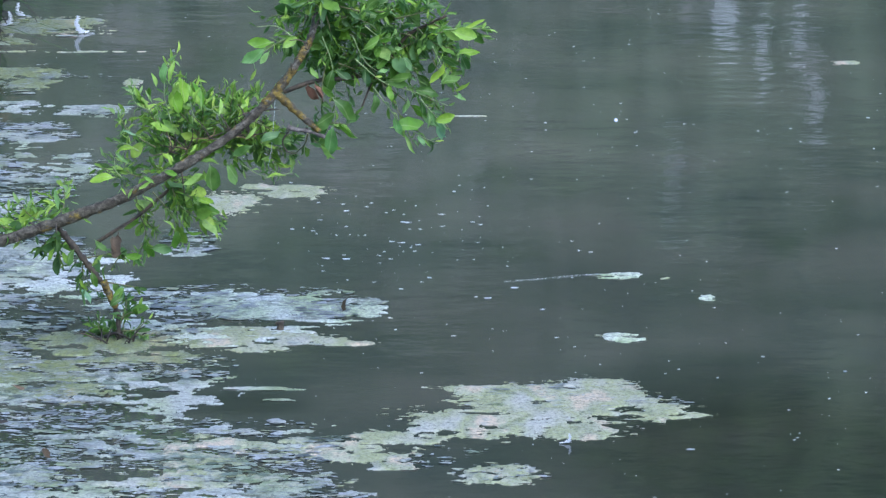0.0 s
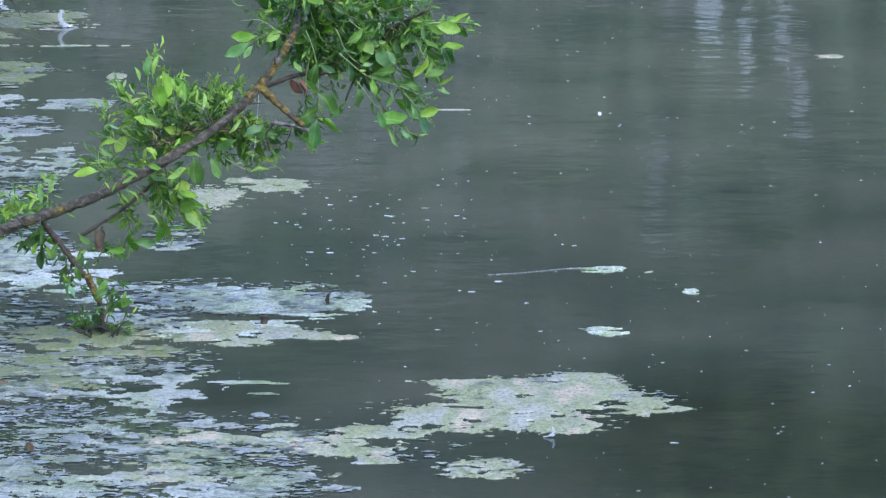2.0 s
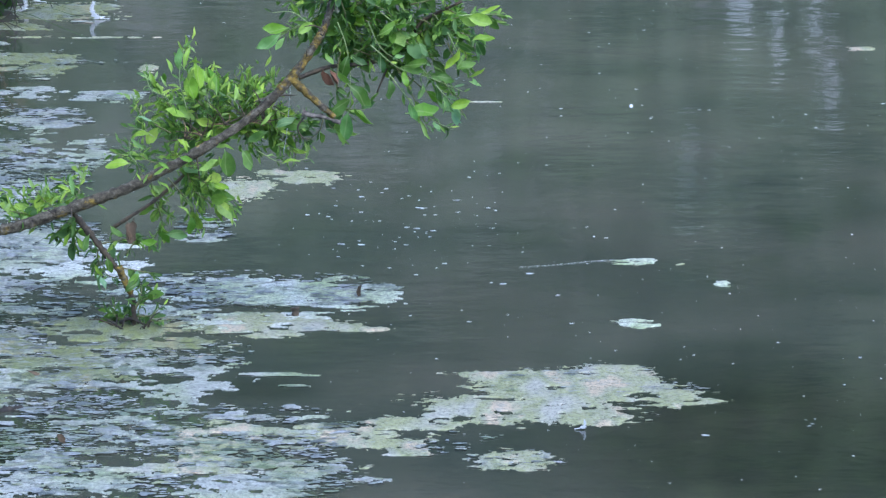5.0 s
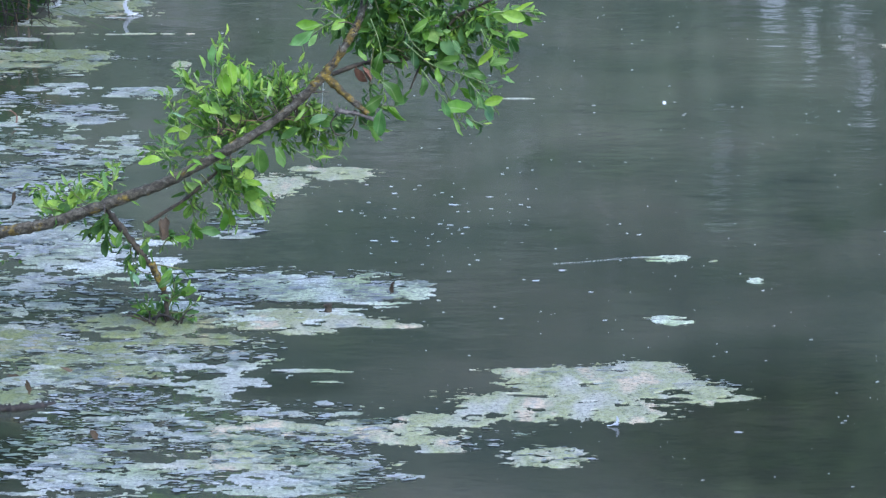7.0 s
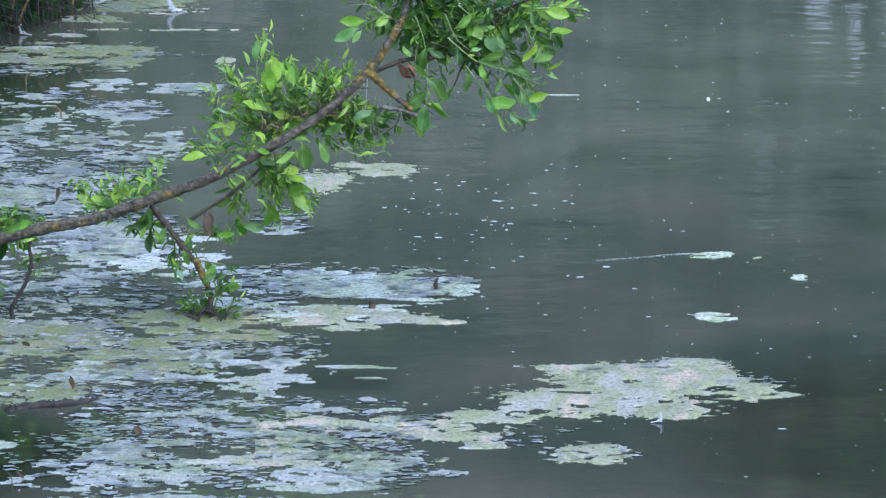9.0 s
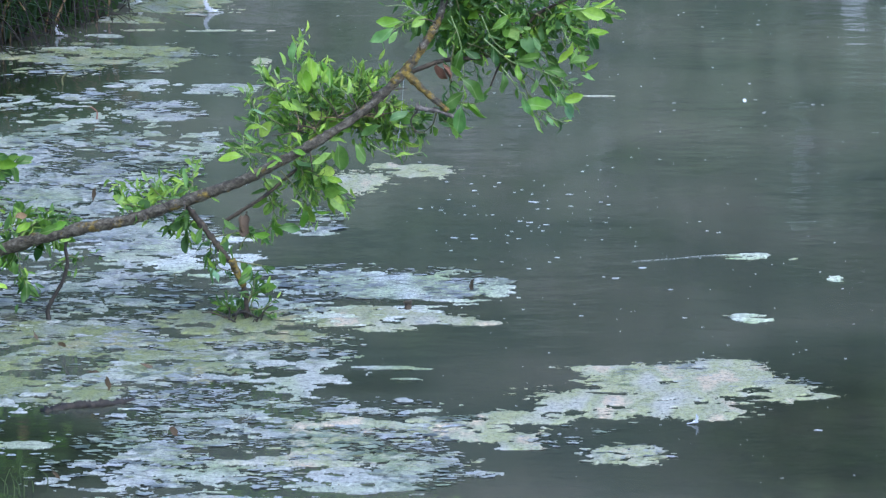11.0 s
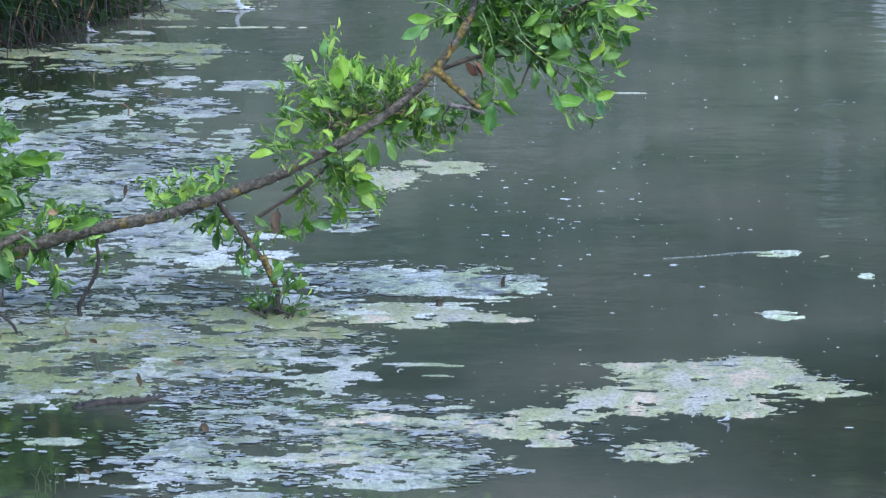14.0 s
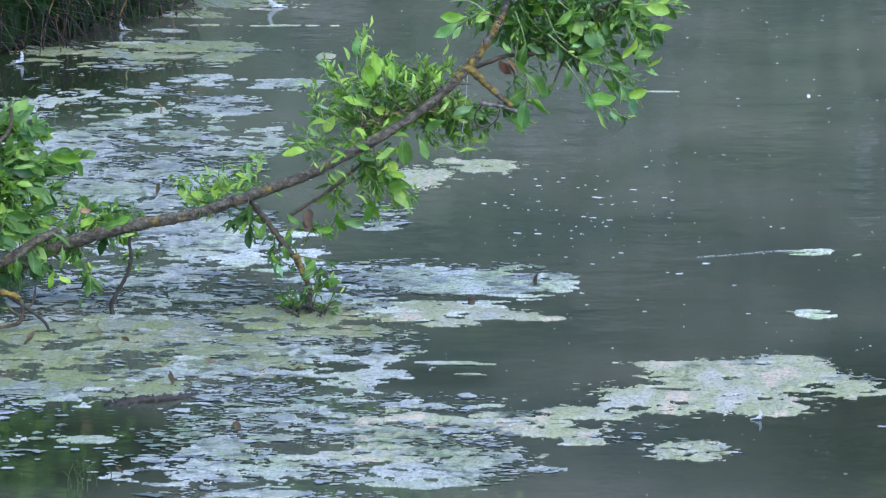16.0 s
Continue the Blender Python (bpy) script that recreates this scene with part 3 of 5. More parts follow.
    build_film("torn_film", [(-2.467, 28.346, 0.589, 0.66), (-2.112, 27.701, 0.375, 0.631), (-1.84, 26.638, 0.265, 0.585), (-1.603, 28.935, 0.209, 0.258), (-1.974, 29.022, 0.223, 0.225), (-1.847, 28.264, 0.23, 0.328), (-1.066, 25.383, 0.172, 0.346), (-1.61, 27.236, 0.148, 0.611)],
               "pale torn film in open water", 209, 0.520, holes=[(-2.779, 28.873, 0.496, 0.411), (-2.111, 29.418, 0.319, 0.249)])
    build_flakes("film_scraps", [(-0.792, 23.996, 0.544, 0.43), (-0.4, 23.937, 0.195, 0.261), (-1.151, 23.76, 0.323, 0.469)], 1600, "blue-white scraps of film round the sunken twig", 101, 0.43, fine=0.75)
    build_flakes("film_scraps", [(-1.281, 22.223, 0.667, 0.618), (-1.037, 21.333, 0.7, 0.666), (-1.295, 20.776, 0.948, 0.543), (-1.903, 21.238, 0.426, 0.755), (-0.718, 20.509, 0.487, 0.317), (-1.228, 20.026, 0.604, 0.253)], 9000,
                 "pale scraps of film crowding the near water", 103, 0.462, holes=[(-1.981, 21.259, 0.233, 0.246), (-1.899, 21.014, 0.402, 0.481), (-1.914, 20.334, 0.464, 0.486), (-0.536, 22.326, 0.244, 0.415), (-2.049, 22.494, 0.654, 0.474)])
    build_flakes("film_scraps", [(-2.227, 25.517, 0.647, 1.484), (-1.906, 23.76, 0.517, 0.703), (-2.504, 26.785, 0.363, 0.887), (-1.676, 24.861, 0.293, 0.768), (-2.002, 22.857, 0.54, 0.544)], 9000,
                 "pale scraps of film crowding the shaded water", 107, 0.435, holes=[(-1.908, 21.107, 0.404, 0.373), (-2.053, 22.546, 0.615, 0.445)])
    build_flakes("film_scraps", [(-2.467, 28.346, 0.589, 0.66), (-2.112, 27.701, 0.375, 0.631), (-1.84, 26.638, 0.265, 0.585), (-1.603, 28.935, 0.183, 0.24), (-1.974, 29.022, 0.21, 0.207), (-1.847, 28.264, 0.23, 0.328)], 4000,
                 "pale scraps of film in open water", 109, 0.487, holes=[(-2.779, 28.873, 0.496, 0.411), (-2.111, 29.418, 0.319, 0.249)])
    build_flakes("film_scraps", [(-1.066, 25.383, 0.161, 0.333), (-1.61, 27.236, 0.148, 0.611)], 500, "few pale scraps of film behind the branch", 113, 0.47)
    build_flakes("film_scraps", [(0.433, 22.039, 0.461, 0.507), (-0.183, 21.333, 0.369, 0.38), (0.186, 20.867, 0.19, 0.201), (0.788, 21.878, 0.239, 0.16), (-0.748, 23.278, 0.423, 0.293), (-1.503, 22.857, 0.831, 0.652)], 3500,
                 "pale scraps of film along the algae rafts", 117, 0.56, (0.005, 0.022))
    build_flakes("film_scraps", [(-2.276, 29.911, 0.701, 0.55), (-2.113, 31.551, 0.568, 0.488), (-2.606, 29.371, 0.397, 0.53)], 1200, "pale scraps of film off the reed bank", 119, 0.50, holes=[(-2.779, 28.873, 0.496, 0.411)])
    # crumbs all over the water
    rng = random.Random(7)
    pieces = [flake(rng.uniform(-5, 3.2), rng.uniform(19, 36), 0.0015, 0.0015 + 0.006 * rng.random() ** 3.5, rng, 1.3) for _ in range(1900)]
    pieces += [flake(rng.gauss(-0.124, 0.30), rng.gauss(25.45, 0.8), 0.0015, 0.002 + 0.008 * rng.random() ** 3, rng, 1.3) for _ in range(70)]
    # foam flecks that drift apart from the rest
    western = ((-0.469, 25.015, 0.0249), (-0.387, 25.002, 0.0294), (-0.152, 25.871, 0.0328), (-0.005, 26.066, 0.0212), (-0.168, 25.383, 0.0207), (-0.209, 25.409, 0.0161),
              (-0.099, 25.330, 0.0184), (-0.405, 26.150, 0.0189), (-0.509, 25.926, 0.0141), (-0.621, 25.706, 0.0209), (-0.573, 25.734, 0.0093), (-0.534, 25.665, 0.0139),
              (-0.519, 25.598, 0.0093), (-0.435, 25.557, 0.0116), (-0.322, 25.557, 0.0116), (-0.303, 26.349, 0.0119), (-0.372, 26.522, 0.0096), (-0.211, 25.002, 0.0136),
              (-0.114, 25.185, 0.0137), (-0.163, 24.335, 0.0132), (-0.271, 24.483, 0.0111))
    eastern = ((-0.053, 24.583, 0.0134), (-0.084, 24.483, 0.0089), (0.921, 31.070, 0.0112), (0.736, 30.604, 0.0083), (0.645, 30.992, 0.0112), (0.868, 28.264, 0.0128),
              (1.334, 27.701, 0.0075), (1.190, 27.451, 0.0074), (1.947, 28.697, 0.0129), (0.849, 21.276, 0.0213), (0.862, 22.706, 0.0103), (1.180, 22.945, 0.0083),
              (0.996, 22.546, 0.0082), (0.426, 23.323, 0.0127), (-0.093, 25.706, 0.0116), (-0.163, 26.066, 0.0094), (-0.236, 26.108, 0.0094), (-0.237, 25.172, 0.0091),
              (-0.421, 26.320, 0.0119), (0.278, 24.360, 0.0309), (0.177, 24.140, 0.0219), (0.382, 23.901, 0.0130))
    for x, y, r in western + eastern:
        pieces.append(flake(x, y, 0.0015, r * 0.72, rng, 1.1))
    # a drawn-out line of scum
    line = spline([(0.242, 24.496), (0.392, 24.558), (0.540, 24.633), (0.626, 24.658)], 90)
    for p in line:
        if rng.random() < 0.6:
            pieces.append(flake(p[0] + rng.gauss(0, 0.002), p[1] + rng.gauss(0, 0.005), 0.002, rng.uniform(0.0008, 0.0020), rng, 2.2))
    tagged(new("floating_crumbs", mesh_of("floating_crumbs", *joined(pieces), FOAM, False)), "tiny white crumbs drifting on the water", "debris", kind="stuff")


# ---- leaves and branches ----
def leaf_shape(seed):
    """A unit leaf along +y: oval, folded on its midrib, curling at the tip."""
    rng = random.Random(seed)
    wide, fold, curl = rng.uniform(0.085, 0.135) if seed % 8 < 4 else rng.uniform(0.17, 0.25), rng.uniform(0.1, 0.8), rng.uniform(-0.75, 0.3)
    bend, droop = rng.uniform(-0.22, 0.22), rng.uniform(-0.3, 0.3)
    rows = [(0.0, 0.03), (0.10, 0.10), (0.22, 0.55), (0.40, 0.90), (0.58, 1.0), (0.76, 0.82), (0.90, 0.48), (0.97, 0.22), (1.0, 0.03)]
    verts, faces = [], []
    for t, w in rows:
        z = curl * t * t + 0.05 * math.sin(t * 9 + seed)
        for s in (-1, 0, 1):
            ruffle = 1 + rng.uniform(-0.12, 0.12) * abs(s)
            verts.append((s * w * wide * ruffle + bend * t * t, t * (1 - 0.12 * abs(curl) * t), z + abs(s) * w * wide * (fold + s * droop)))
    for i in range(len(rows) - 1):
        for s in (0, 1):
            a = i * 3 + s
            faces.append((a, a + 1, a + 4, a + 3))
    return verts, faces


def withered(seed):
    """A dead leaf, crumpled and rolled in on itself."""
    rng, (verts, faces) = random.Random(seed), leaf_shape(seed)
    out = []
    for x, y, z in verts:
        roll = x * 6.0
        out.append((math.sin(roll) * 0.24 + rng.gauss(0, 0.03), y * (1 - 0.25 * abs(roll) * rng.random()), (1 - math.cos(roll)) * 0.2 + 0.45 * y * y + rng.gauss(0, 0.03)))
    return out, faces


LEAF_SHAPES = [leaf_shape(s) for s in range(8)]
LEAF_MESHES = [mesh_of("leaf", v, f, LEAF) for v, f in LEAF_SHAPES]
LIME_MESHES = [mesh_of("leaf", v, f, LIME) for v, f in LEAF_SHAPES]
GLAUCOUS_MESHES = [mesh_of("leaf", v, f, GLAUCOUS) for v, f in LEAF_SHAPES]


def leaf_pose(at, along, rng, size):
    up = (Vector((0, -0.55, 0.6)) + Vector((rng.gauss(0, 1), rng.gauss(0, 1), rng.gauss(0, 1))) * 0.65).normalized()
    y = along.normalized()
    x = y.cross(up).normalized()
    z = x.cross(y)
    m = Matrix((x, y, z)).transposed().to_4x4()
    return Matrix.Translation(at) @ m @ Matrix.Diagonal((size * rng.uniform(0.9, 1.3), size, size, 1))


class Branch:
    """A leafy branch: one empty with its stem, twigs and leaves."""

    def __init__(self, name, label, base, seed, single):
        self.top = empty(name, base, label, "branch")
        self.base, self.rng, self.left, self.rest = Vector(base), random.Random(seed), single, []
        self.young, self.lime, self.wisps = 0.2, [], 1

    def rod(self, name, points, radii, mat, rough=0.12, sides=8, steps=8, label=""):
        line = [Vector(p) - self.base for p in spline(points, steps)]
        me = mesh_of(name, *tube(line, radii, sides, rough, self.rng), mat)
        return part(name, me, self.top, label)

    def leaf(self, at, along, size, twig):
        m = leaf_pose(Vector(at) - self.base, along, self.rng, size)
        fresh = self.rng.random() < self.young
        k = self.rng.randrange(4) if size < 0.07 else self.rng.randrange(3, 8)
        if self.left > 0 and size > 0.058:
            ob = part("leaf", (LIME_MESHES if fresh else LEAF_MESHES)[k], twig)
            ob.matrix_local = m
            self.left -= 1
        else:
            v, f = LEAF_SHAPES[k]
            (self.lime if fresh else self.rest).append(([m @ Vector(p) for p in v], f))

    def shoot(self, a, b, count, size=(0.05, 0.10), depth=0.10, sag=0.0, thick=0.003):
        """A twig from a to b (x and height in the branch's plane), set with leaves."""
        rng = self.rng
        y0, y1 = Y0 + rng.gauss(0.03, depth * 0.25), Y0 + rng.gauss(0.11, depth)
        p, q = Vector((a[0], y0, a[1])), Vector((b[0], y1, b[1]))
        mid = (p + q) / 2 + Vector((rng.gauss(0, 0.02), rng.gauss(0, 0.03), rng.gauss(0, 0.015) - sag))
        line = spline([p, mid, q], 5)
        twig = part("twig", mesh_of("twig", *tube([Vector(v) - self.base for v in line], (thick, thick * 0.45), 5, 0.1, rng), TWIG), self.top)
        way = (q - p).normalized()
        count = round(count * 3.0)
        for k in range(count):
            t = 0.12 + 0.88 * (k + rng.random() * 0.6) / count
            i = min(int(t * 10), 9)
            at = Vector(line[i]).lerp(Vector(line[i + 1]), t * 10 - i)
            side = Vector((rng.gauss(0, 1), rng.gauss(0, 0.9), rng.gauss(-0.1, 0.8))).normalized()
            along = way * rng.uniform(0.3, 1.1) + side * (1.35 - 0.6 * t) + Vector((0, 0, 0.35 if way.z > 0.5 else -0.15))
            s = size[0] * 0.55 + (size[1] - size[0] * 0.55) * rng.random() ** 1.25
            self.leaf(at, along, s * (1.0 if t < 0.8 else 0.75), twig)
            for _ in range(self.wisps):
                off = Vector((rng.gauss(0, 0.022), rng.gauss(0.02, 0.03), rng.gauss(0, 0.022)))
                self.leaf(at + off, along + side.cross(way) * rng.uniform(-0.9, 0.9), rng.uniform(0.024, 0.052), twig)

    def spray(self, points, dy, leaves=0.6):
        """A thin arching stalk with small leaves set in turn along it."""
        rng = self.rng
        line = [Vector(p) for p in spline([place(p, dy + 0.02 * k) for k, p in enumerate(points)], 7)]
        part("stalk", mesh_of("stalk", *tube([v - self.base for v in line], (0.0024, 0.0010), 5, 0.1, rng), STALK), self.top)
        for k in range(3, len(line)):
            if rng.random() < leaves:
                d = (line[k] - line[k - 1]).normalized()
                side = Vector((-d.z, rng.uniform(-0.6, 0.3), d.x)) * (1 if k % 2 else -1)
                self.leaf(line[k], d + side * rng.uniform(0.5, 1.2), rng.uniform(0.026, 0.052), self.top)

    def accent(self, mesh, leaves, dy):
        """Single leaves that stand out: the foot and the tip of each in the branch's plane."""
        rng = self.rng
        for x0, z0, x1, z1 in leaves:
            d = dy + rng.uniform(-0.03, 0.03)
            p, q = Vector(place((x0, z0), d)), Vector(place((x1, z1), d + rng.uniform(-0.02, 0.01)))
            y = q - p
            size = y.length
            y.normalize()
            x = y.cross(Vector((rng.gauss(0, 0.6), -1, 0.35 + rng.gauss(0, 0.55)))).normalized()
            m = Matrix((x, y, x.cross(y))).transposed().to_4x4()
            ob = part("leaf", mesh[rng.randrange(len(mesh))], self.top)
            ob.matrix_local = Matrix.Translation(p - self.base) @ m @ Matrix.Diagonal((size, size, size, 1))

    def finish(self, label):
        if self.rest:
            part("foliage", mesh_of("foliage", *joined(self.rest), LEAF_MASS), self.top, label, "stuff")
        if self.lime:
            part("foliage", mesh_of("foliage", *joined(self.lime), LIME_MASS), self.top, "fresh lime-green leaves", "stuff")


Y0 = 23.278


def place(p, dy=0.0):
    k = 1 + dy / Y0
    return (p[0] * k, Y0 * k, EYE[2] + (p[1] - EYE[2]) * k)


def build_main_branch():
    br = Branch("willow_branch", "lichen-spotted leafy willow branch leaning over the pond", place((-1.86, 0.335)), 3, 300)
    br.rod("stem", [place((-2.384, 0.123), 0.1), place((-2.15, 0.251), 0.05), place((-1.86, 0.333), -0.04), place((-1.652, 0.375), -0.08), place((-1.441, 0.446), -0.12), place((-1.23, 0.523), -0.14), place((-1.098, 0.589), -0.16),
                    place((-0.955, 0.668), -0.18), place((-0.786, 0.779), -0.18), place((-0.628, 0.927), -0.17), place((-0.533, 1.061), -0.12), place((-0.486, 1.156), -0.05), place((-0.444, 1.325), 0.05), place((-0.385, 1.536), 0.1)],
           (0.0232, 0.0112), BARK, 0.22, 14, 14, "grey bark with yellow lichen")
    br.rod("side_branch", [place((-0.621, 0.934), -0.17), place((-0.586, 0.902), -0.18), place((-0.533, 0.853), -0.19), place((-0.487, 0.813), -0.19), place((-0.462, 0.790), -0.18)], (0.014, 0.009), LICHEN, 0.3, 9, 8, "stub crusted with yellow lichen")
    br.rod("dead_knot", [place((-0.58, 0.806), -0.20), place((-0.548, 0.796), -0.20), place((-0.500, 0.790), -0.19), place((-0.440, 0.768), -0.18)], (0.011, 0.005), PALE, 0.5, 9, 8, "grey splintered knot")
    br.rod("lichen_crust", [place((-0.664, 0.893), -0.175), place((-0.628, 0.927), -0.173), place((-0.596, 0.972), -0.158)], (0.0165, 0.0150), LICHEN, 0.25, 12, 6, "golden lichen crust")
    br.rod("lichen_crust", [place((-0.539, 1.053), -0.125), place((-0.524, 1.076), -0.113), place((-0.512, 1.101), -0.095)], (0.0140, 0.0128), LICHEN, 0.25, 12, 6, "golden lichen crust")
    br.rod("tendril", [place((-0.572, 0.791), -0.19), place((-0.597, 0.753), -0.19), place((-0.58, 0.715), -0.19), place((-0.545, 0.705), -0.18)], (0.0035, 0.002), DEAD, 0.1, 6)
    br.rod("side_branch", [place((-0.592, 0.938)), place((-0.47, 0.98), 0.03), place((-0.313, 0.997), 0.05), place((-0.197, 1.061), 0.05), place((-0.13, 1.152), 0.04), place((0.013, 1.224), 0.0)], (0.009, 0.005), DEAD, 0.15)
    br.rod("side_branch", [place((-0.302, 0.881), 0.02), place((-0.277, 0.944), 0.03), place((-0.25, 1.008), 0.04)], (0.003, 0.005), DEAD, 0.1)
    br.rod("side_branch", [place((-1.441, 0.438)), place((-1.389, 0.369), -0.02), place((-1.337, 0.301), -0.03), place((-1.285, 0.23), -0.02), place((-1.237, 0.161)), place((-1.217, 0.09)), place((-1.209, -0.009))], (0.0115, 0.0085), DEAD, 0.4, 9)
    br.rod("side_branch", [place((-1.268, 0.226), -0.018), place((-1.25, 0.18), -0.012), place((-1.223, 0.123), -0.002)], (0.013, 0.012), LICHEN, 0.25, 9, 6, "orange lichen on wet wood")
    br.rod("side_branch", [place((-1.294, 0.369), 0.02), place((-1.22, 0.416), 0.02), place((-1.135, 0.472), 0.03), place((-1.019, 0.572), 0.04)], (0.007, 0.006), DEAD, 0.2)
    br.rod("root_tuft", [place((-1.266, 0.011), -0.02), place((-1.224, 0.026), -0.03), place((-1.16, -0.002), -0.02)], (0.006, 0.003), WET, 0.5, 7)
    # short dead spurs along the stem
    rng = random.Random(44)
    spine = [Vector(place(p, -0.16)) for p in ((-1.61, 0.39), (-1.441, 0.446), (-1.23, 0.523), (-1.098, 0.593), (-0.955, 0.668), (-0.786, 0.779), (-0.628, 0.927), (-0.533, 1.061), (-0.486, 1.156))]
    for _ in range(13):
        i = rng.randrange(8)
        p = spine[i].lerp(spine[i + 1], rng.random()) + Vector((0, -0.012, 0))
        d = Vector((rng.gauss(0, 1), rng.gauss(-0.5, 0.6), rng.gauss(0.2, 1))).normalized() * rng.uniform(0.03, 0.10)
        br.rod("spur", [p, p + d * 0.5 + Vector((0, 0, rng.gauss(0, 0.008))), p + d], (0.0042, 0.0015), DEAD, 0.2, 5, 3)
    # crown at the upper end
    big, mid, small = (0.066, 0.108), (0.054, 0.092), (0.040, 0.066)
    for a, b, n, s in (((-0.469, 1.199), (-0.658, 1.103), 9, mid), ((-0.465, 1.22), (-0.637, 1.22), 10, mid), ((-0.459, 1.262), (-0.594, 1.367), 9, mid),
                       ((-0.469, 1.156), (-0.302, 1.22), 12, big), ((-0.448, 1.283), (-0.259, 1.367), 12, big), ((-0.406, 1.262), (-0.176, 1.241), 12, big),
                       ((-0.449, 1.135), (-0.344, 0.881), 12, big), ((-0.428, 1.093), (-0.418, 0.753), 8, big), ((-0.481, 0.817), (-0.345, 0.828), 7, big),
                       ((-0.344, 1.156), (-0.176, 1.05), 12, mid), ((-0.302, 0.997), (-0.47, 1.05), 9, big), ((-0.386, 1.05), (-0.218, 0.966), 12, mid)):
        br.shoot(a, b, n if b[1] > 1.0 else round(n * 0.45), s, 0.12)
    for a, b, n, s in (((-0.302, 1.072), (-0.103, 0.728), 13, mid), ((-0.197, 1.061), (-0.019, 0.891), 12, mid), ((-0.197, 0.987), (0.023, 0.806), 12, small),
                       ((-0.13, 1.152), (0.034, 1.008), 12, mid), ((-0.092, 1.177), (0.086, 1.082), 9, mid), ((-0.05, 1.199), (0.142, 1.188), 7, mid),
                       ((-0.176, 1.22), (-0.029, 1.325), 10, mid), ((-0.302, 1.241), (-0.092, 1.283), 12, mid), ((-0.092, 1.156), (-0.176, 0.966), 10, big), ((-0.26, 1.156), (-0.386, 1.008), 10, big),
                       ((-0.502, 0.785), (-0.555, 0.679), 4, mid), ((-0.492, 0.774), (-0.412, 0.694), 5, mid), ((-0.25, 0.993), (-0.046, 0.774), 7, big), ((-0.04, 1.067), (0.059, 0.966), 7, mid),
                       ((-0.071, 0.951), (0.023, 0.791), 6, mid), ((0.013, 1.05), (0.086, 1.033), 4, mid)):
        br.wisps = 1 if b[1] > 1.04 else 0
        br.shoot(a, b, n if b[1] > 1.04 else round(n * 0.42), s, 0.12)
    # the crown's thick middle
    br.wisps = 1
    rng = random.Random(15)
    hub = ((-0.438, 1.241), (-0.302, 1.156), (-0.197, 1.072), (-0.386, 1.029), (-0.13, 1.152), (-0.301, 1.283), (-0.469, 1.156))
    top, low, east = (-0.28, 1.41), (-0.281, 1.029), (0.013, 1.156)
    for _ in range(26):
        a = hub[rng.randrange(7)]
        tip = (a[0] + rng.uniform(-0.22, 0.26), a[1] + rng.uniform(-0.24, 0.20))
        tip = (min(tip[0], east[0]), min(max(tip[1], low[1] - 0.04), top[1]))
        br.shoot(a, tip, 8, (0.050, 0.100), 0.18)
    # tuft on the middle of the stem
    br.young, br.wisps = 0.7, 1
    big, mid, small = (0.058, 0.098), (0.046, 0.082), (0.035, 0.06)
    for a, b, n, s in (((-0.954, 0.732), (-1.019, 1.033), 13, mid), ((-0.923, 0.728), (-0.932, 0.966), 12, mid), ((-0.975, 0.728), (-1.142, 0.919), 12, mid),
                       ((-0.997, 0.7), (-1.196, 0.757), 10, small), ((-0.891, 0.753), (-0.838, 0.891), 10, mid), ((-0.807, 0.791), (-0.754, 0.906), 8, mid),
                       ((-0.765, 0.785), (-0.66, 0.774), 9, mid), ((-0.807, 0.753), (-0.608, 0.647), 11, mid), ((-0.702, 0.828), (-0.544, 0.728), 10, mid),
                       ((-1.039, 0.679), (-1.08, 0.806), 11, mid), ((-0.723, 0.785), (-0.566, 0.679), 9, mid), ((-0.744, 0.774), (-0.661, 0.647), 9, mid), ((-0.691, 0.838), (-0.618, 0.753), 8, mid), ((-0.807, 0.743), (-0.745, 0.647), 8, mid), ((-0.976, 0.7), (-1.112, 0.721), 9, mid), ((-0.87, 0.728), (-0.723, 0.711), 10, mid), ((-0.912, 0.774), (-0.996, 0.86), 12, mid), ((-0.744, 0.828), (-0.697, 0.927), 6, mid), ((-1.07, 0.728), (-1.21, 0.828), 8, mid), ((-0.68, 0.86), (-0.659, 0.934), 4, small)):
        br.shoot(a, b, n, s, 0.12)
    hub = ((-0.954, 0.721), (-1.018, 0.711), (-0.87, 0.764), (-0.786, 0.774), (-0.723, 0.774))
    for _ in range(12):
        a = hub[rng.randrange(5)]
        br.shoot(a, (a[0] + rng.uniform(-0.16, 0.14), a[1] + rng.uniform(-0.05, 0.22)), 6, (0.05, 0.09), 0.14)
    for _ in range(48):
        a = hub[rng.randrange(5)]
        p = Vector(place(a, rng.uniform(-0.16, 0.0)))
        d = Vector((rng.uniform(-0.10, 0.09), rng.uniform(-0.05, 0.03), rng.uniform(-0.03, 0.09)))
        br.rod("dry_twig", [p, p + d * 0.5 + Vector((0.012, 0, 0)), p + d], (0.0028, 0.0012), rng.choice((STRAW, DEAD, DEAD)), 0.15, 5, 3)
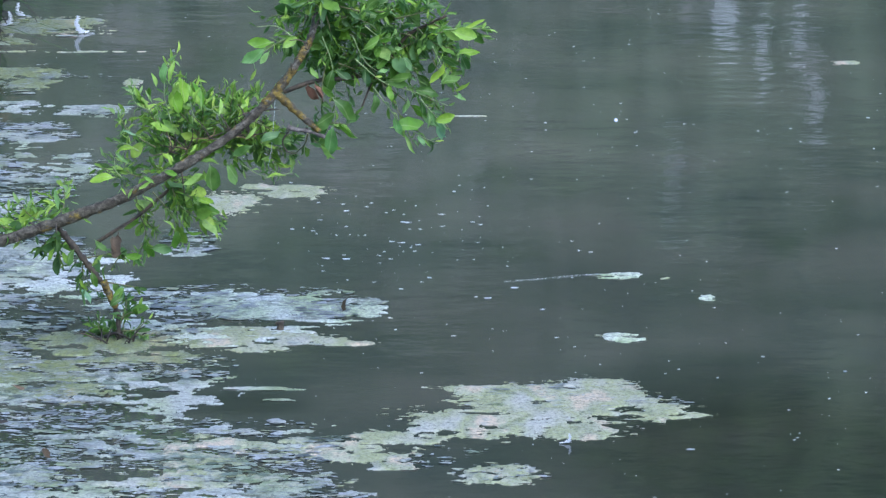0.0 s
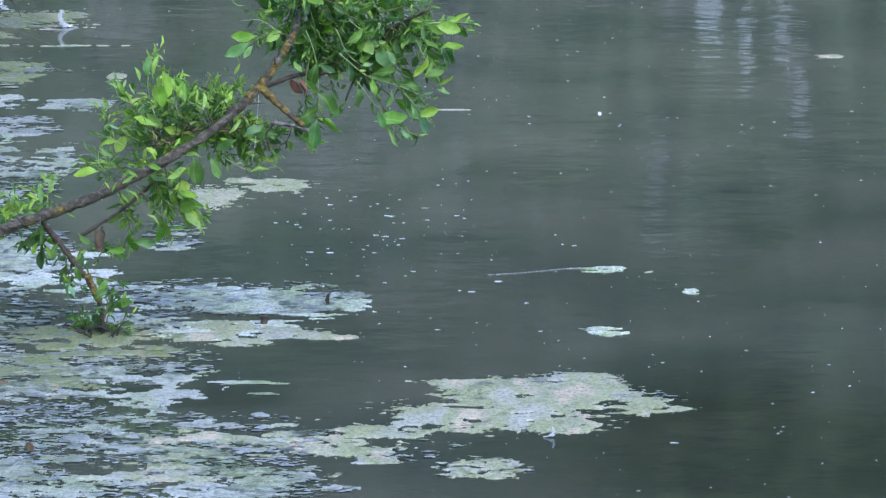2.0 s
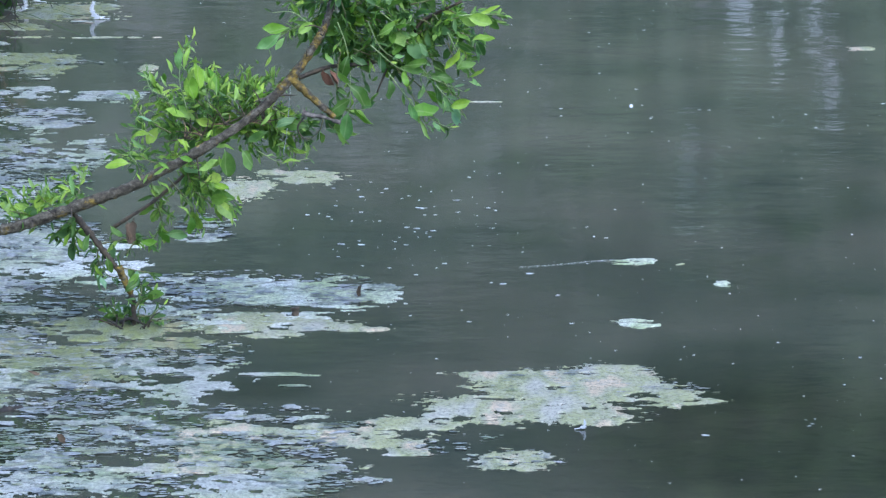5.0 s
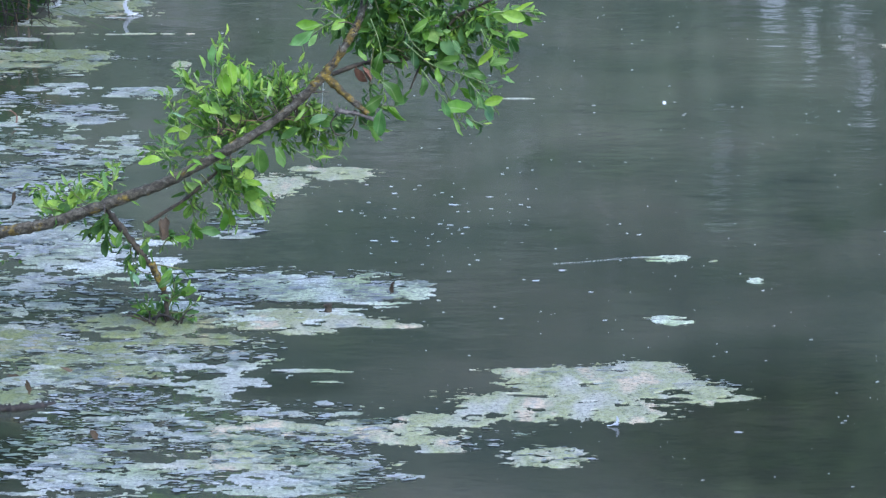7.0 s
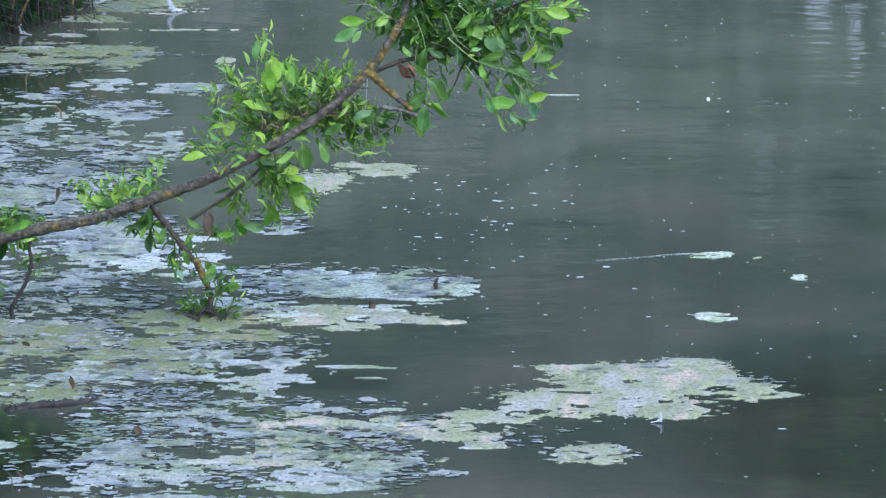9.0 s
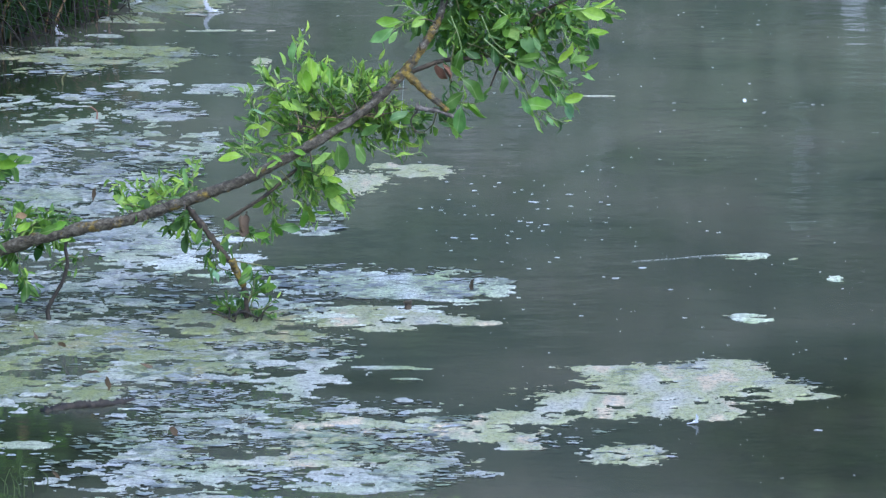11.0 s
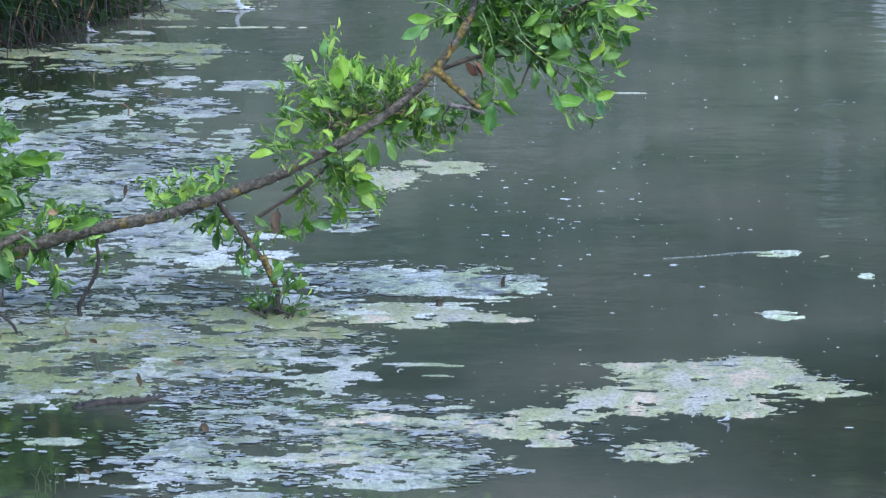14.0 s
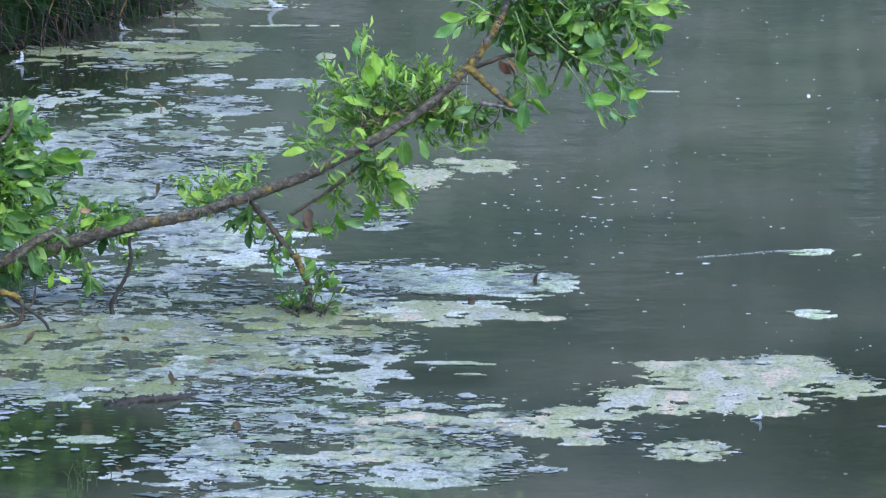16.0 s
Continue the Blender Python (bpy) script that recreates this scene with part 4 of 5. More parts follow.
    # sprigs along the lower stem
    for a, b, n, s in (((-1.177, 0.551), (-1.302, 0.63), 6, mid), ((-1.06, 0.615), (-0.882, 0.497), 9, big), ((-1.04, 0.583), (-0.851, 0.395), 9, big),
                       ((-1.018, 0.625), (-0.914, 0.54), 8, mid), ((-1.145, 0.551), (-1.073, 0.38), 7, mid), ((-1.135, 0.476), (-1.147, 0.283), 5, mid),
                       ((-1.42, 0.455), (-1.429, 0.561), 4, mid), ((-1.526, 0.416), (-1.641, 0.493), 9, mid), ((-1.483, 0.433), (-1.535, 0.493), 7, mid), ((-1.61, 0.38), (-1.715, 0.465), 7, mid),
                       ((-1.018, 0.604), (-0.841, 0.444), 9, big), ((-0.997, 0.615), (-0.957, 0.433), 8, big), ((-1.082, 0.561), (-0.978, 0.369), 7, big), ((-1.462, 0.438), (-1.588, 0.519), 7, mid), ((-1.547, 0.408), (-1.673, 0.444), 7, mid), ((-1.399, 0.459), (-1.472, 0.536), 6, mid), ((-1.098, 0.6), (-1.197, 0.647), 6, mid), ((-1.018, 0.647), (-1.123, 0.647), 7, mid)):
        br.shoot(a, b, n, s, 0.09)
    # round the sunken twig
    br.young, br.wisps = 0.25, 0
    for a, b, n, s in (((-1.41, 0.401), (-1.527, 0.305), 9, mid), ((-1.4, 0.38), (-1.422, 0.262), 7, mid), ((-1.337, 0.301), (-1.338, 0.176), 6, mid),
                       ((-1.337, 0.305), (-1.2, 0.326), 6, mid), ((-1.264, 0.219), (-1.148, 0.176), 7, small), ((-1.242, 0.262), (-1.173, 0.294), 5, mid),
                       ((-1.213, 0.026), (-1.319, 0.03), 6, mid), ((-1.209, 0.037), (-1.103, 0.069), 7, small), ((-1.213, 0.047), (-1.222, 0.144), 5, mid), ((-1.243, 0.165), (-1.338, 0.219), 4, small), ((-1.208, 0.058), (-1.128, 0.123), 5, mid), ((-1.217, 0.022), (-1.286, 0.09), 5, mid), ((-1.205, 0.022), (-1.086, 0.026), 5, mid)):
        br.shoot(a, b, n, s, 0.07)
    br.young = 0.1
    for a, b, n, s in (((-1.209, 0.026), (-1.339, 0.065), 4, mid), ((-1.202, 0.022), (-1.138, 0.116), 3, mid), ((-1.224, 0.026), (-1.308, 0), 3, mid)):
        br.shoot(a, b, n, s, 0.06)
    rng = random.Random(61)
    foot = Vector(place((-1.213, 0.004)))
    for _ in range(12):
        p = foot + Vector((rng.gauss(0, 0.05), rng.uniform(-0.12, 0.02), 0.0))
        d = Vector((rng.gauss(0, 0.06), rng.gauss(0, 0.03), rng.uniform(0.0, 0.06)))
        br.rod("drift_twig", [p, p + d * 0.6 + Vector((0, 0, 0.01)), p + d], (0.0035, 0.002), rng.choice((DEAD, WET)), 0.3, 5, 3)
    # thin arching sprays at the edges
    br.wisps = 0
    br.spray([(-0.448, 1.146), (-0.415, 1.052), (-0.401, 0.929), (-0.406, 0.796)], -0.12)
    br.spray([(-0.326, 1.061), (-0.223, 0.976), (-0.11, 0.939), (0.017, 0.887)], -0.12)
    br.spray([(-0.26, 0.957), (-0.166, 0.834), (-0.091, 0.777), (-0.033, 0.749)], -0.12)
    br.spray([(-0.082, 0.91), (-0.035, 0.853), (0.017, 0.795)], -0.12)
    br.spray([(-0.04, 1.109), (-0.007, 1.043), (0.054, 0.944)], -0.12)
    br.spray([(0.002, 1.171), (0.077, 1.176), (0.153, 1.174)], -0.12)
    br.spray([(-0.589, 1.137), (-0.645, 1.103), (-0.711, 1.051)], -0.12)
    br.spray([(-0.56, 1.146), (-0.617, 1.184), (-0.692, 1.182)], -0.12)
    br.spray([(-0.289, 1.184), (-0.223, 1.137), (-0.176, 1.147)], -0.12)
    br.spray([(-0.335, 1.147), (-0.289, 1.052), (-0.218, 1.0)], -0.12)
    br.spray([(-1.009, 0.819), (-1.036, 0.933), (-1.019, 1.046)], -0.10, 0.8)
    br.spray([(-1.084, 0.866), (-1.14, 0.894), (-1.163, 0.951)], -0.10, 0.8)
    br.spray([(-1.131, 0.714), (-1.178, 0.742), (-1.225, 0.747)], -0.10, 0.8)
    br.spray([(-1.198, 0.618), (-1.221, 0.647), (-1.221, 0.694)], -0.10, 0.8)
    br.spray([(-0.924, 0.828), (-0.942, 0.914), (-0.961, 0.985)], -0.10, 0.8)
    br.spray([(-0.755, 0.667), (-0.661, 0.62), (-0.558, 0.634)], -0.10, 0.8)
    br.spray([(-0.792, 0.838), (-0.755, 0.886), (-0.728, 0.914)], -0.10, 0.8)
    br.spray([(-0.83, 0.848), (-0.858, 0.876), (-0.806, 0.89)], -0.10, 0.8)
    # leaves that stand out from the rest
    br.accent(LIME_MESHES[4:], [(-0.627, 1.127, -0.721, 1.101), (-0.198, 0.806, -0.067, 0.825), (-0.201, 0.970, -0.202, 0.902), (-0.034, 0.828, 0.046, 0.842), (0.029, 1.165, 0.126, 1.139),
              (0.046, 1.078, 0.136, 1.089), (0.008, 1.055, -0.046, 0.970), (-1.218, 0.617, -1.317, 0.625), (-0.964, 0.885, -0.959, 0.993), (-0.979, 0.847, -1.012, 0.936),
              (-1.013, 0.783, -1.080, 0.834), (-0.918, 0.536, -0.859, 0.519), (-0.387, 0.834, -0.332, 0.749), (-0.600, 1.101, -0.537, 1.139), (-0.972, 0.583, -0.892, 0.621)], -0.17)
    br.accent(LIME_MESHES[:4], [(-0.145, 0.791, -0.111, 0.702), (0.071, 1.173, 0.159, 1.199), (0.034, 0.944, 0.105, 0.957), (-1.020, 0.966, -1.007, 1.059), (-1.066, 0.953, -1.064, 1.012),
              (-0.899, 0.868, -0.890, 0.974), (-0.765, 0.825, -0.720, 0.923), (-0.836, 0.847, -0.804, 0.906), (-1.144, 0.725, -1.221, 0.745), (-0.665, 0.613, -0.593, 0.647),
              (-1.148, 0.966, -1.130, 0.902), (-0.926, 0.881, -0.923, 0.959), (-0.913, 0.676, -0.833, 0.689), (-0.740, 0.753, -0.691, 0.804), (-0.366, 0.728, -0.460, 0.736)], -0.15)
    br.accent(GLAUCOUS_MESHES, [(-0.658, 1.105, -0.730, 1.031), (-0.644, 1.093, -0.665, 1.036), (-0.408, 0.813, -0.429, 0.702), (-0.101, 0.774, -0.067, 0.732), (-0.057, 0.885, -0.019, 0.804),
              (-0.017, 0.842, 0.015, 0.766), (0.034, 0.927, 0.092, 0.910), (-1.037, 0.966, -1.042, 1.042), (-1.133, 0.770, -1.189, 0.796), (-1.428, 0.489, -1.448, 0.572),
              (-1.161, 0.664, -1.222, 0.702), (-0.250, 1.008, -0.197, 1.019)], -0.16)
    br.accent(LEAF_MESHES[4:], [(-0.411, 0.919, -0.315, 0.830), (-0.393, 0.864, -0.483, 0.804), (-0.252, 0.938, -0.246, 0.849), (-0.008, 1.076, 0.055, 1.029), (-0.013, 0.970, 0.063, 1.000),
              (-0.088, 0.944, -0.013, 0.932), (-0.201, 0.983, -0.118, 0.991), (0.065, 1.076, 0.094, 1.016), (-0.685, 0.749, -0.614, 0.791), (-0.808, 0.672, -0.758, 0.595),
              (-0.871, 0.672, -0.855, 0.557), (-0.706, 0.740, -0.770, 0.681), (-0.555, 0.753, -0.660, 0.774), (-0.302, 1.093, -0.226, 1.135), (-0.407, 1.029, -0.439, 0.934)], -0.19)
    br.accent(LEAF_MESHES[4:], [(-0.218, 0.976, -0.129, 0.984), (-0.110, 0.948, -0.033, 0.934), (-0.190, 0.901, -0.181, 0.870), (-0.082, 0.910, -0.073, 0.844), (-0.007, 1.062, 0.047, 1.034), (0.012, 0.972, 0.054, 1.010), (0.068, 1.081, 0.091, 1.024), (-0.448, 0.966, -0.411, 0.910), (-0.401, 1.023, -0.345, 0.976), (-0.289, 1.033, -0.289, 0.957), (-0.495, 1.033, -0.471, 0.985), (-0.148, 1.071, -0.110, 1.024), (-0.129, 0.920, -0.148, 0.853)], -0.15)
    br.accent(GLAUCOUS_MESHES[3:], [(-0.054, 0.868, -0.040, 0.801), (-0.181, 0.848, -0.166, 0.772), (-0.096, 0.777, -0.072, 0.737), (-0.016, 0.806, 0.003, 0.763), (-0.242, 1.014, -0.204, 1.024), (0.054, 0.934, 0.068, 0.911)], -0.16)
    br.accent(LIME_MESHES[3:6], [(-0.995, 0.790, -1.046, 0.828), (-1.008, 0.866, -1.027, 0.933), (-0.933, 0.914, -0.947, 0.971), (-0.905, 0.885, -0.923, 0.942), (-0.961, 0.942, -0.970, 0.990), (-1.037, 0.781, -1.070, 0.833), (-1.055, 0.857, -1.083, 0.885), (-1.130, 0.909, -1.149, 0.951), (-0.736, 0.848, -0.724, 0.914), (-0.764, 0.857, -0.755, 0.895), (-0.718, 0.705, -0.755, 0.753), (-0.793, 0.676, -0.765, 0.595), (-0.869, 0.581, -0.897, 0.638), (-0.670, 0.734, -0.642, 0.781), (-1.000, 0.676, -1.037, 0.714)], -0.13)
    br.accent(LEAF_MESHES[4:], [(-1.095, 0.347, -1.010, 0.360), (-1.313, 0.264, -1.298, 0.196), (-1.260, 0.290, -1.286, 0.226), (-1.376, 0.350, -1.408, 0.285), (-1.186, 0.200, -1.239, 0.157), (-1.334, 0.200, -1.362, 0.135), (-1.250, 0.125, -1.197, 0.168), (-1.302, 0.382, -1.260, 0.329)], -0.10)
    br.accent(LIME_MESHES[3:], [(-1.192, 0.321, -1.125, 0.306), (-1.362, 0.238, -1.328, 0.178), (-1.450, 0.354, -1.480, 0.302), (-1.418, 0.339, -1.404, 0.281), (-0.964, 0.411, -0.900, 0.394), (-1.048, 0.458, -0.989, 0.433)], -0.10)
    br.accent(GLAUCOUS_MESHES, [(-1.148, 0.334, -1.146, 0.261), (-1.218, 0.136, -1.186, 0.200), (-1.314, 0.135, -1.334, 0.200)], -0.10)
    # few leaves reach over the stem
    br.accent(LIME_MESHES[:5], [(-1.137, 0.564, -1.091, 0.603), (-1.120, 0.547, -1.057, 0.522), (-1.006, 0.654, -1.025, 0.705), (-1.042, 0.641, -0.989, 0.624), (-1.148, 0.577, -1.184, 0.542), (-0.943, 0.705, -0.913, 0.744), (-1.307, 0.439, -1.340, 0.465), (-1.074, 0.590, -1.112, 0.628), (-1.179, 0.547, -1.200, 0.579)], -0.24)
    br.finish("shaded leaves inside the crown")
    rng = random.Random(8)
    for at, s, mat, what in (((-0.502, 0.97), 0.085, RED, "rust-red withered leaf"), ((-0.478, 0.974), 0.078, RED, "rust-red withered leaf"), ((-1.214, 0.408), 0.095, BROWN, "grey-brown withered leaf husk"), ((-1.235, 0.401), 0.085, BROWN, "grey-brown withered leaf husk")):
        ob = part("dry_leaf", mesh_of("dry_leaf", *withered(round(s * 1000)), mat), br.top, what)
        ob.matrix_local = leaf_pose(Vector(place(at, -0.04)) - br.base, Vector((0.1, 0, -1)), rng, s)
    br.rod("thread", [place((-0.623, 0.923), -0.03), place((-0.63, 0.817), -0.04), place((-0.639, 0.721), -0.05), place((-0.652, 0.647), -0.05)], (0.0008, 0.0008), THREAD, 0.0, 4, 4, "stray nylon fishing line")


def build_second_branch():
    br = Branch("willow_branch", "dense leafy willow bough dipping to the water", place((-2.495, 0.189)), 4, 220)
    br.rod("stem", [place((-3.069, -0.004), -0.3), place((-2.792, 0.082), -0.25), place((-2.537, 0.168), -0.2), place((-2.368, 0.189), -0.15), place((-2.24, 0.271), -0.1), place((-2.145, 0.313), -0.08)], (0.024, 0.014), BARK, 0.2, 10)
    br.rod("side_branch", [place((-1.869, 0.339), -0.05), place((-1.889, 0.270), -0.05), place((-1.883, 0.210), -0.05), place((-1.901, 0.141), -0.05), place((-1.939, 0.072), -0.05), place((-1.959, 0.024), -0.05), place((-1.947, -0.028), -0.05)], (0.005, 0.0085), WET, 0.3, 9)
    br.rod("side_branch", [place((-2.537, 0.168), -0.2), place((-2.491, 0.382), -0.2), place((-2.446, 0.574), -0.15), place((-2.339, 0.681), -0.1), place((-2.326, 0.777), -0.1)], (0.014, 0.005), DEAD, 0.2, 8)
    big, mid = (0.07, 0.11), (0.055, 0.09)
    for a, b, n, s in (((-2.424, 0.596), (-2.316, 0.755), 14, mid), ((-2.403, 0.617), (-2.233, 0.681), 12, mid), ((-2.382, 0.574), (-2.067, 0.585), 12, big), ((-2.425, 0.553), (-2.193, 0.553), 14, big),
                       ((-2.447, 0.51), (-2.216, 0.446), 16, big), ((-2.448, 0.467), (-2.175, 0.403), 14, big), ((-2.427, 0.425), (-2.239, 0.339), 16, big), ((-2.449, 0.361), (-2.282, 0.275), 14, big),
                       ((-2.489, 0.489), (-2.342, 0.489), 14, big), ((-2.508, 0.596), (-2.381, 0.681), 14, big), ((-2.492, 0.339), (-2.323, 0.382), 14, big), ((-2.553, 0.446), (-2.488, 0.553), 14, big)):
        br.shoot(a, b, n, s, 0.14)
    for a, b, n, s in (((-2.24, 0.296), (-2.221, 0.135), 9, big), ((-2.155, 0.307), (-2.141, 0.146), 9, mid), ((-2.092, 0.307), (-2.032, 0.103), 8, mid), ((-2.071, 0.301), (-1.922, 0.371), 12, mid),
                       ((-2.05, 0.301), (-1.87, 0.328), 12, mid), ((-2.008, 0.296), (-1.913, 0.286), 9, mid), ((-2.145, 0.313), (-2.048, 0.393), 8, mid), ((-2.325, 0.253), (-2.327, 0.125), 9, mid),
                       ((-1.89, 0.243), (-1.815, 0.211), 3, (0.03, 0.05)), ((-1.886, 0.232), (-1.914, 0.189), 2, (0.04, 0.06)), ((-2.41, 0.189), (-2.349, 0.082), 8, mid)):
        br.shoot(a, b, n, s, 0.12)
    rng = random.Random(77)
    hub = ((-2.425, 0.574), (-2.384, 0.489), (-2.343, 0.425), (-2.449, 0.382), (-2.323, 0.339), (-2.36, 0.659))
    for _ in range(18):
        a = hub[rng.randrange(6)]
        br.shoot(a, (a[0] + rng.uniform(-0.12, 0.2), a[1] + rng.uniform(-0.18, 0.12)), 8, (0.07, 0.12), 0.18)
    br.accent(LIME_MESHES[3:], [(-2.212, 0.589, -2.064, 0.565), (-2.190, 0.594, -2.068, 0.612), (-2.172, 0.161, -2.202, 0.092), (-2.159, 0.139, -2.113, 0.105), (-2.077, 0.318, -2.023, 0.372),
              (-1.939, 0.330, -1.886, 0.362), (-1.918, 0.287, -1.865, 0.304), (-2.339, 0.015, -2.377, 0.009), (-2.245, 0.478, -2.308, 0.503)], -0.32)
    br.accent(LEAF_MESHES[3:], [(-2.036, 0.140, -2.037, 0.058), (-2.311, 0.209, -2.302, 0.119), (-2.258, 0.242, -2.244, 0.130), (-2.141, 0.260, -2.129, 0.161), (-2.086, 0.221, -2.076, 0.153),
              (-2.158, 0.607, -2.095, 0.624), (-2.287, 0.478, -2.192, 0.435), (-2.246, 0.371, -2.161, 0.388), (-2.328, 0.542, -2.244, 0.564), (-2.183, 0.307, -2.103, 0.264),
              (-1.992, 0.319, -1.918, 0.340)], -0.33)
    br.finish("shaded leaves inside the bough")
    ob = part("dry_leaf", mesh_of("dry_leaf", *LEAF_SHAPES[5], STRAW), br.top, "yellowed withered leaf")
    ob.matrix_local = leaf_pose(Vector(place((-2.08, 0.382), -0.1)) - br.base, Vector((1, 0, 0.4)), random.Random(2), 0.05)


def build_dead_stick():
    br = Branch("dead_branch", "bare grey dead branch lying half sunk in scum", (-2.328, 22.857, 0.144), 6, 0)
    br.rod("limb", [(-2.493, 22.857, 0.192), (-2.369, 22.857, 0.165), (-2.296, 22.857, 0.146), (-2.261, 22.857, 0.131)], (0.014, 0.010), LICHEN, 0.2)
    br.rod("limb", [(-2.303, 22.857, 0.139), (-2.256, 22.857, 0.108), (-2.174, 22.857, 0.047), (-2.147, 22.857, -0.008)], (0.007, 0.005), WET, 0.2)
    br.rod("limb", [(-2.265, 22.857, 0.135), (-2.25, 22.857, 0.093), (-2.263, 22.857, 0.042), (-2.313, 22.857, 0.025), (-2.371, 22.857, 0.017)], (0.008, 0.006), DEAD, 0.2)
    br.rod("limb", [(-2.25, 22.857, 0.093), (-2.22, 22.857, 0.106), (-2.207, 22.857, 0.139), (-2.202, 22.857, 0.177)], (0.006, 0.003), DEAD, 0.2)
    br.rod("limb", [(-2.32, 22.857, 0.118), (-2.279, 22.857, 0.076), (-2.238, 22.857, 0.063)], (0.004, 0.003), DEAD, 0.2)


# ---- small things on the water ----
def build_small_things():
    rng = random.Random(12)
    stub = tube(spline([(0, 0, -0.03), (0.004, 0, 0.016), (0.002, 0, 0.034)], 5), (0.015, 0.0135), 10, 0.35, rng)
    me = mesh_of("dead_stub", *stub, DEAD)
    ob = tagged(new("dead_stub", me), "broken rust-brown reed stub standing in the water", "stub")
    ob.location = (*(-0.618, 23.47), 0)
    for at, s, lean, label in (((-0.385, 23.842), 0.062, 0.15, "curled brown dead leaf standing on the scum"), ((-1.628, 21.898), 0.064, 0.5, "curled brown dead leaf standing on the scum"),
                               ((-1.733, 22.233), 0.06, 1.2, "brown dead leaf lying on the algae"), ((-2.233, 22.621), 0.07, 0.9, "brown dead leaf lying on the algae"),
                               ((-1.495, 22.306), 0.06, 1.3, "brown dead leaf lying on the algae"), ((-1.981, 25.843), 0.07, 0.2, "rust-brown dead leaf standing in the scum"),
                               ((-2.324, 25.625), 0.06, 0.8, "brown dead leaf lying on the scum"), ((-1.843, 22.685), 0.04, 0.3, "dark rotten leaf tip in the scum"),
                               ((-1.957, 22.814), 0.05, 0.3, "brown dead leaf tip in the scum"), ((-1.338, 21.125), 0.05, 0.2, "brown dead leaf tip in the scum"), ((-1.685, 20.43), 0.045, 0.4, "dark rotten leaf tip in the scum")):
        v, f = withered(rng.randrange(50))
        ob = tagged(new("dead_leaf", mesh_of("dead_leaf", v, f, BROWN)), label, "dead leaf", "dead leaves on the water")
        ob.matrix_world = leaf_pose(Vector((*at, 0.002)), Vector((rng.uniform(-0.7, 0.7), 0.1, 0.8)) if lean < 0.6 else Vector((rng.choice((-1, 1)), 0.3, 0.25)), rng, s * 0.9)
    # bent dead stalks poking out of the scum
    for at, s, side, label in (((-2.132, 28.036), 0.055, -1, "red-brown bent dead stalk above the scum"), ((-2.59, 27.924), 0.06, 1, "thin dark dead stalk above the scum"),
                               ((-2.358, 29.039), 0.06, 1, "thin green stalk standing in the water")):
        line = spline([(0, 0, -0.02), (-side * s * 0.1, 0, s * 0.5), (side * s * 0.25, 0, s * 0.9), (side * s * 0.5, 0, s)], 4)
        ob = tagged(new("dead_stalk", mesh_of("dead_stalk", *tube(line, (0.004, 0.002), 6, 0.15, rng), RED if side < 0 else TWIG)), label, "stalk")
        ob.location = (*at, 0)
    # white down feathers near the reed bank
    for at, s, side in (((-2.51, 30.623), 0.055, -1), ((-2.901, 29.513), 0.055, 1), ((-1.823, 31.449), 0.085, -1), ((-2.194, 31.694), 0.075, 1), ((-2.164, 32.067), 0.07, -1), ((0.432, 21.371), 0.035, 1)):
        root = empty("feather", (*at, 0), "curled white feather floating on the water", "feather", "white feathers")
        line = spline([(-side * s * 0.9, 0, 0.003), (-side * s * 0.35, 0, 0.006), (0, 0, s * 0.22), (side * s * 0.12, 0, s * 0.65), (side * s * 0.02, 0, s * 1.05)], 5)
        part("quill", mesh_of("quill", *tube(line, (0.0016, 0.0007), 5), FEATHER), root)
        verts, faces = [], []
        for _ in range(150):
            t = rng.random() ** 0.7
            c = Vector(line[min(len(line) - 1, 5 + int(t * (len(line) - 6)))])
            d = Vector((rng.gauss(0, 0.6) + side * 0.25, rng.gauss(0, 0.5), rng.uniform(0.1, 1.0))).normalized()
            size = s * rng.uniform(0.16, 0.40) * (1.15 - t * 0.7)
            w = d.cross(Vector((0, 1, 0.2))).normalized() * size * 0.16
            q = len(verts)
            verts += [c - w, c + w, c + d * size * 0.6 + w * 0.8 + Vector((0, 0, -size * 0.08)), c + d * size - Vector((0, 0, size * 0.2))]
            verts[-1].z, verts[-2].z = max(verts[-1].z, 0.003), max(verts[-2].z, 0.003)
            faces += [(q, q + 1, q + 2), (q, q + 2, q + 3)]
        part("vane", mesh_of("vane", verts, faces, FEATHER, False), root)
    # dark rod that imitates the shadow under the edge of the mat
    stick = tube(spline([(*(-1.828, 21.544), -0.010), (*(-1.745, 21.612), 0.002), (*(-1.648, 21.631), 0.005), (*(-1.527, 21.73), -0.002)], 14), (0.014, 0.011), 9, 0.8, rng)
    tagged(new("mat_edge_shadow", mesh_of("mat_edge_shadow", *stick, WET)), "dark rod standing in for the shadow under the edge of the algae", "stick")


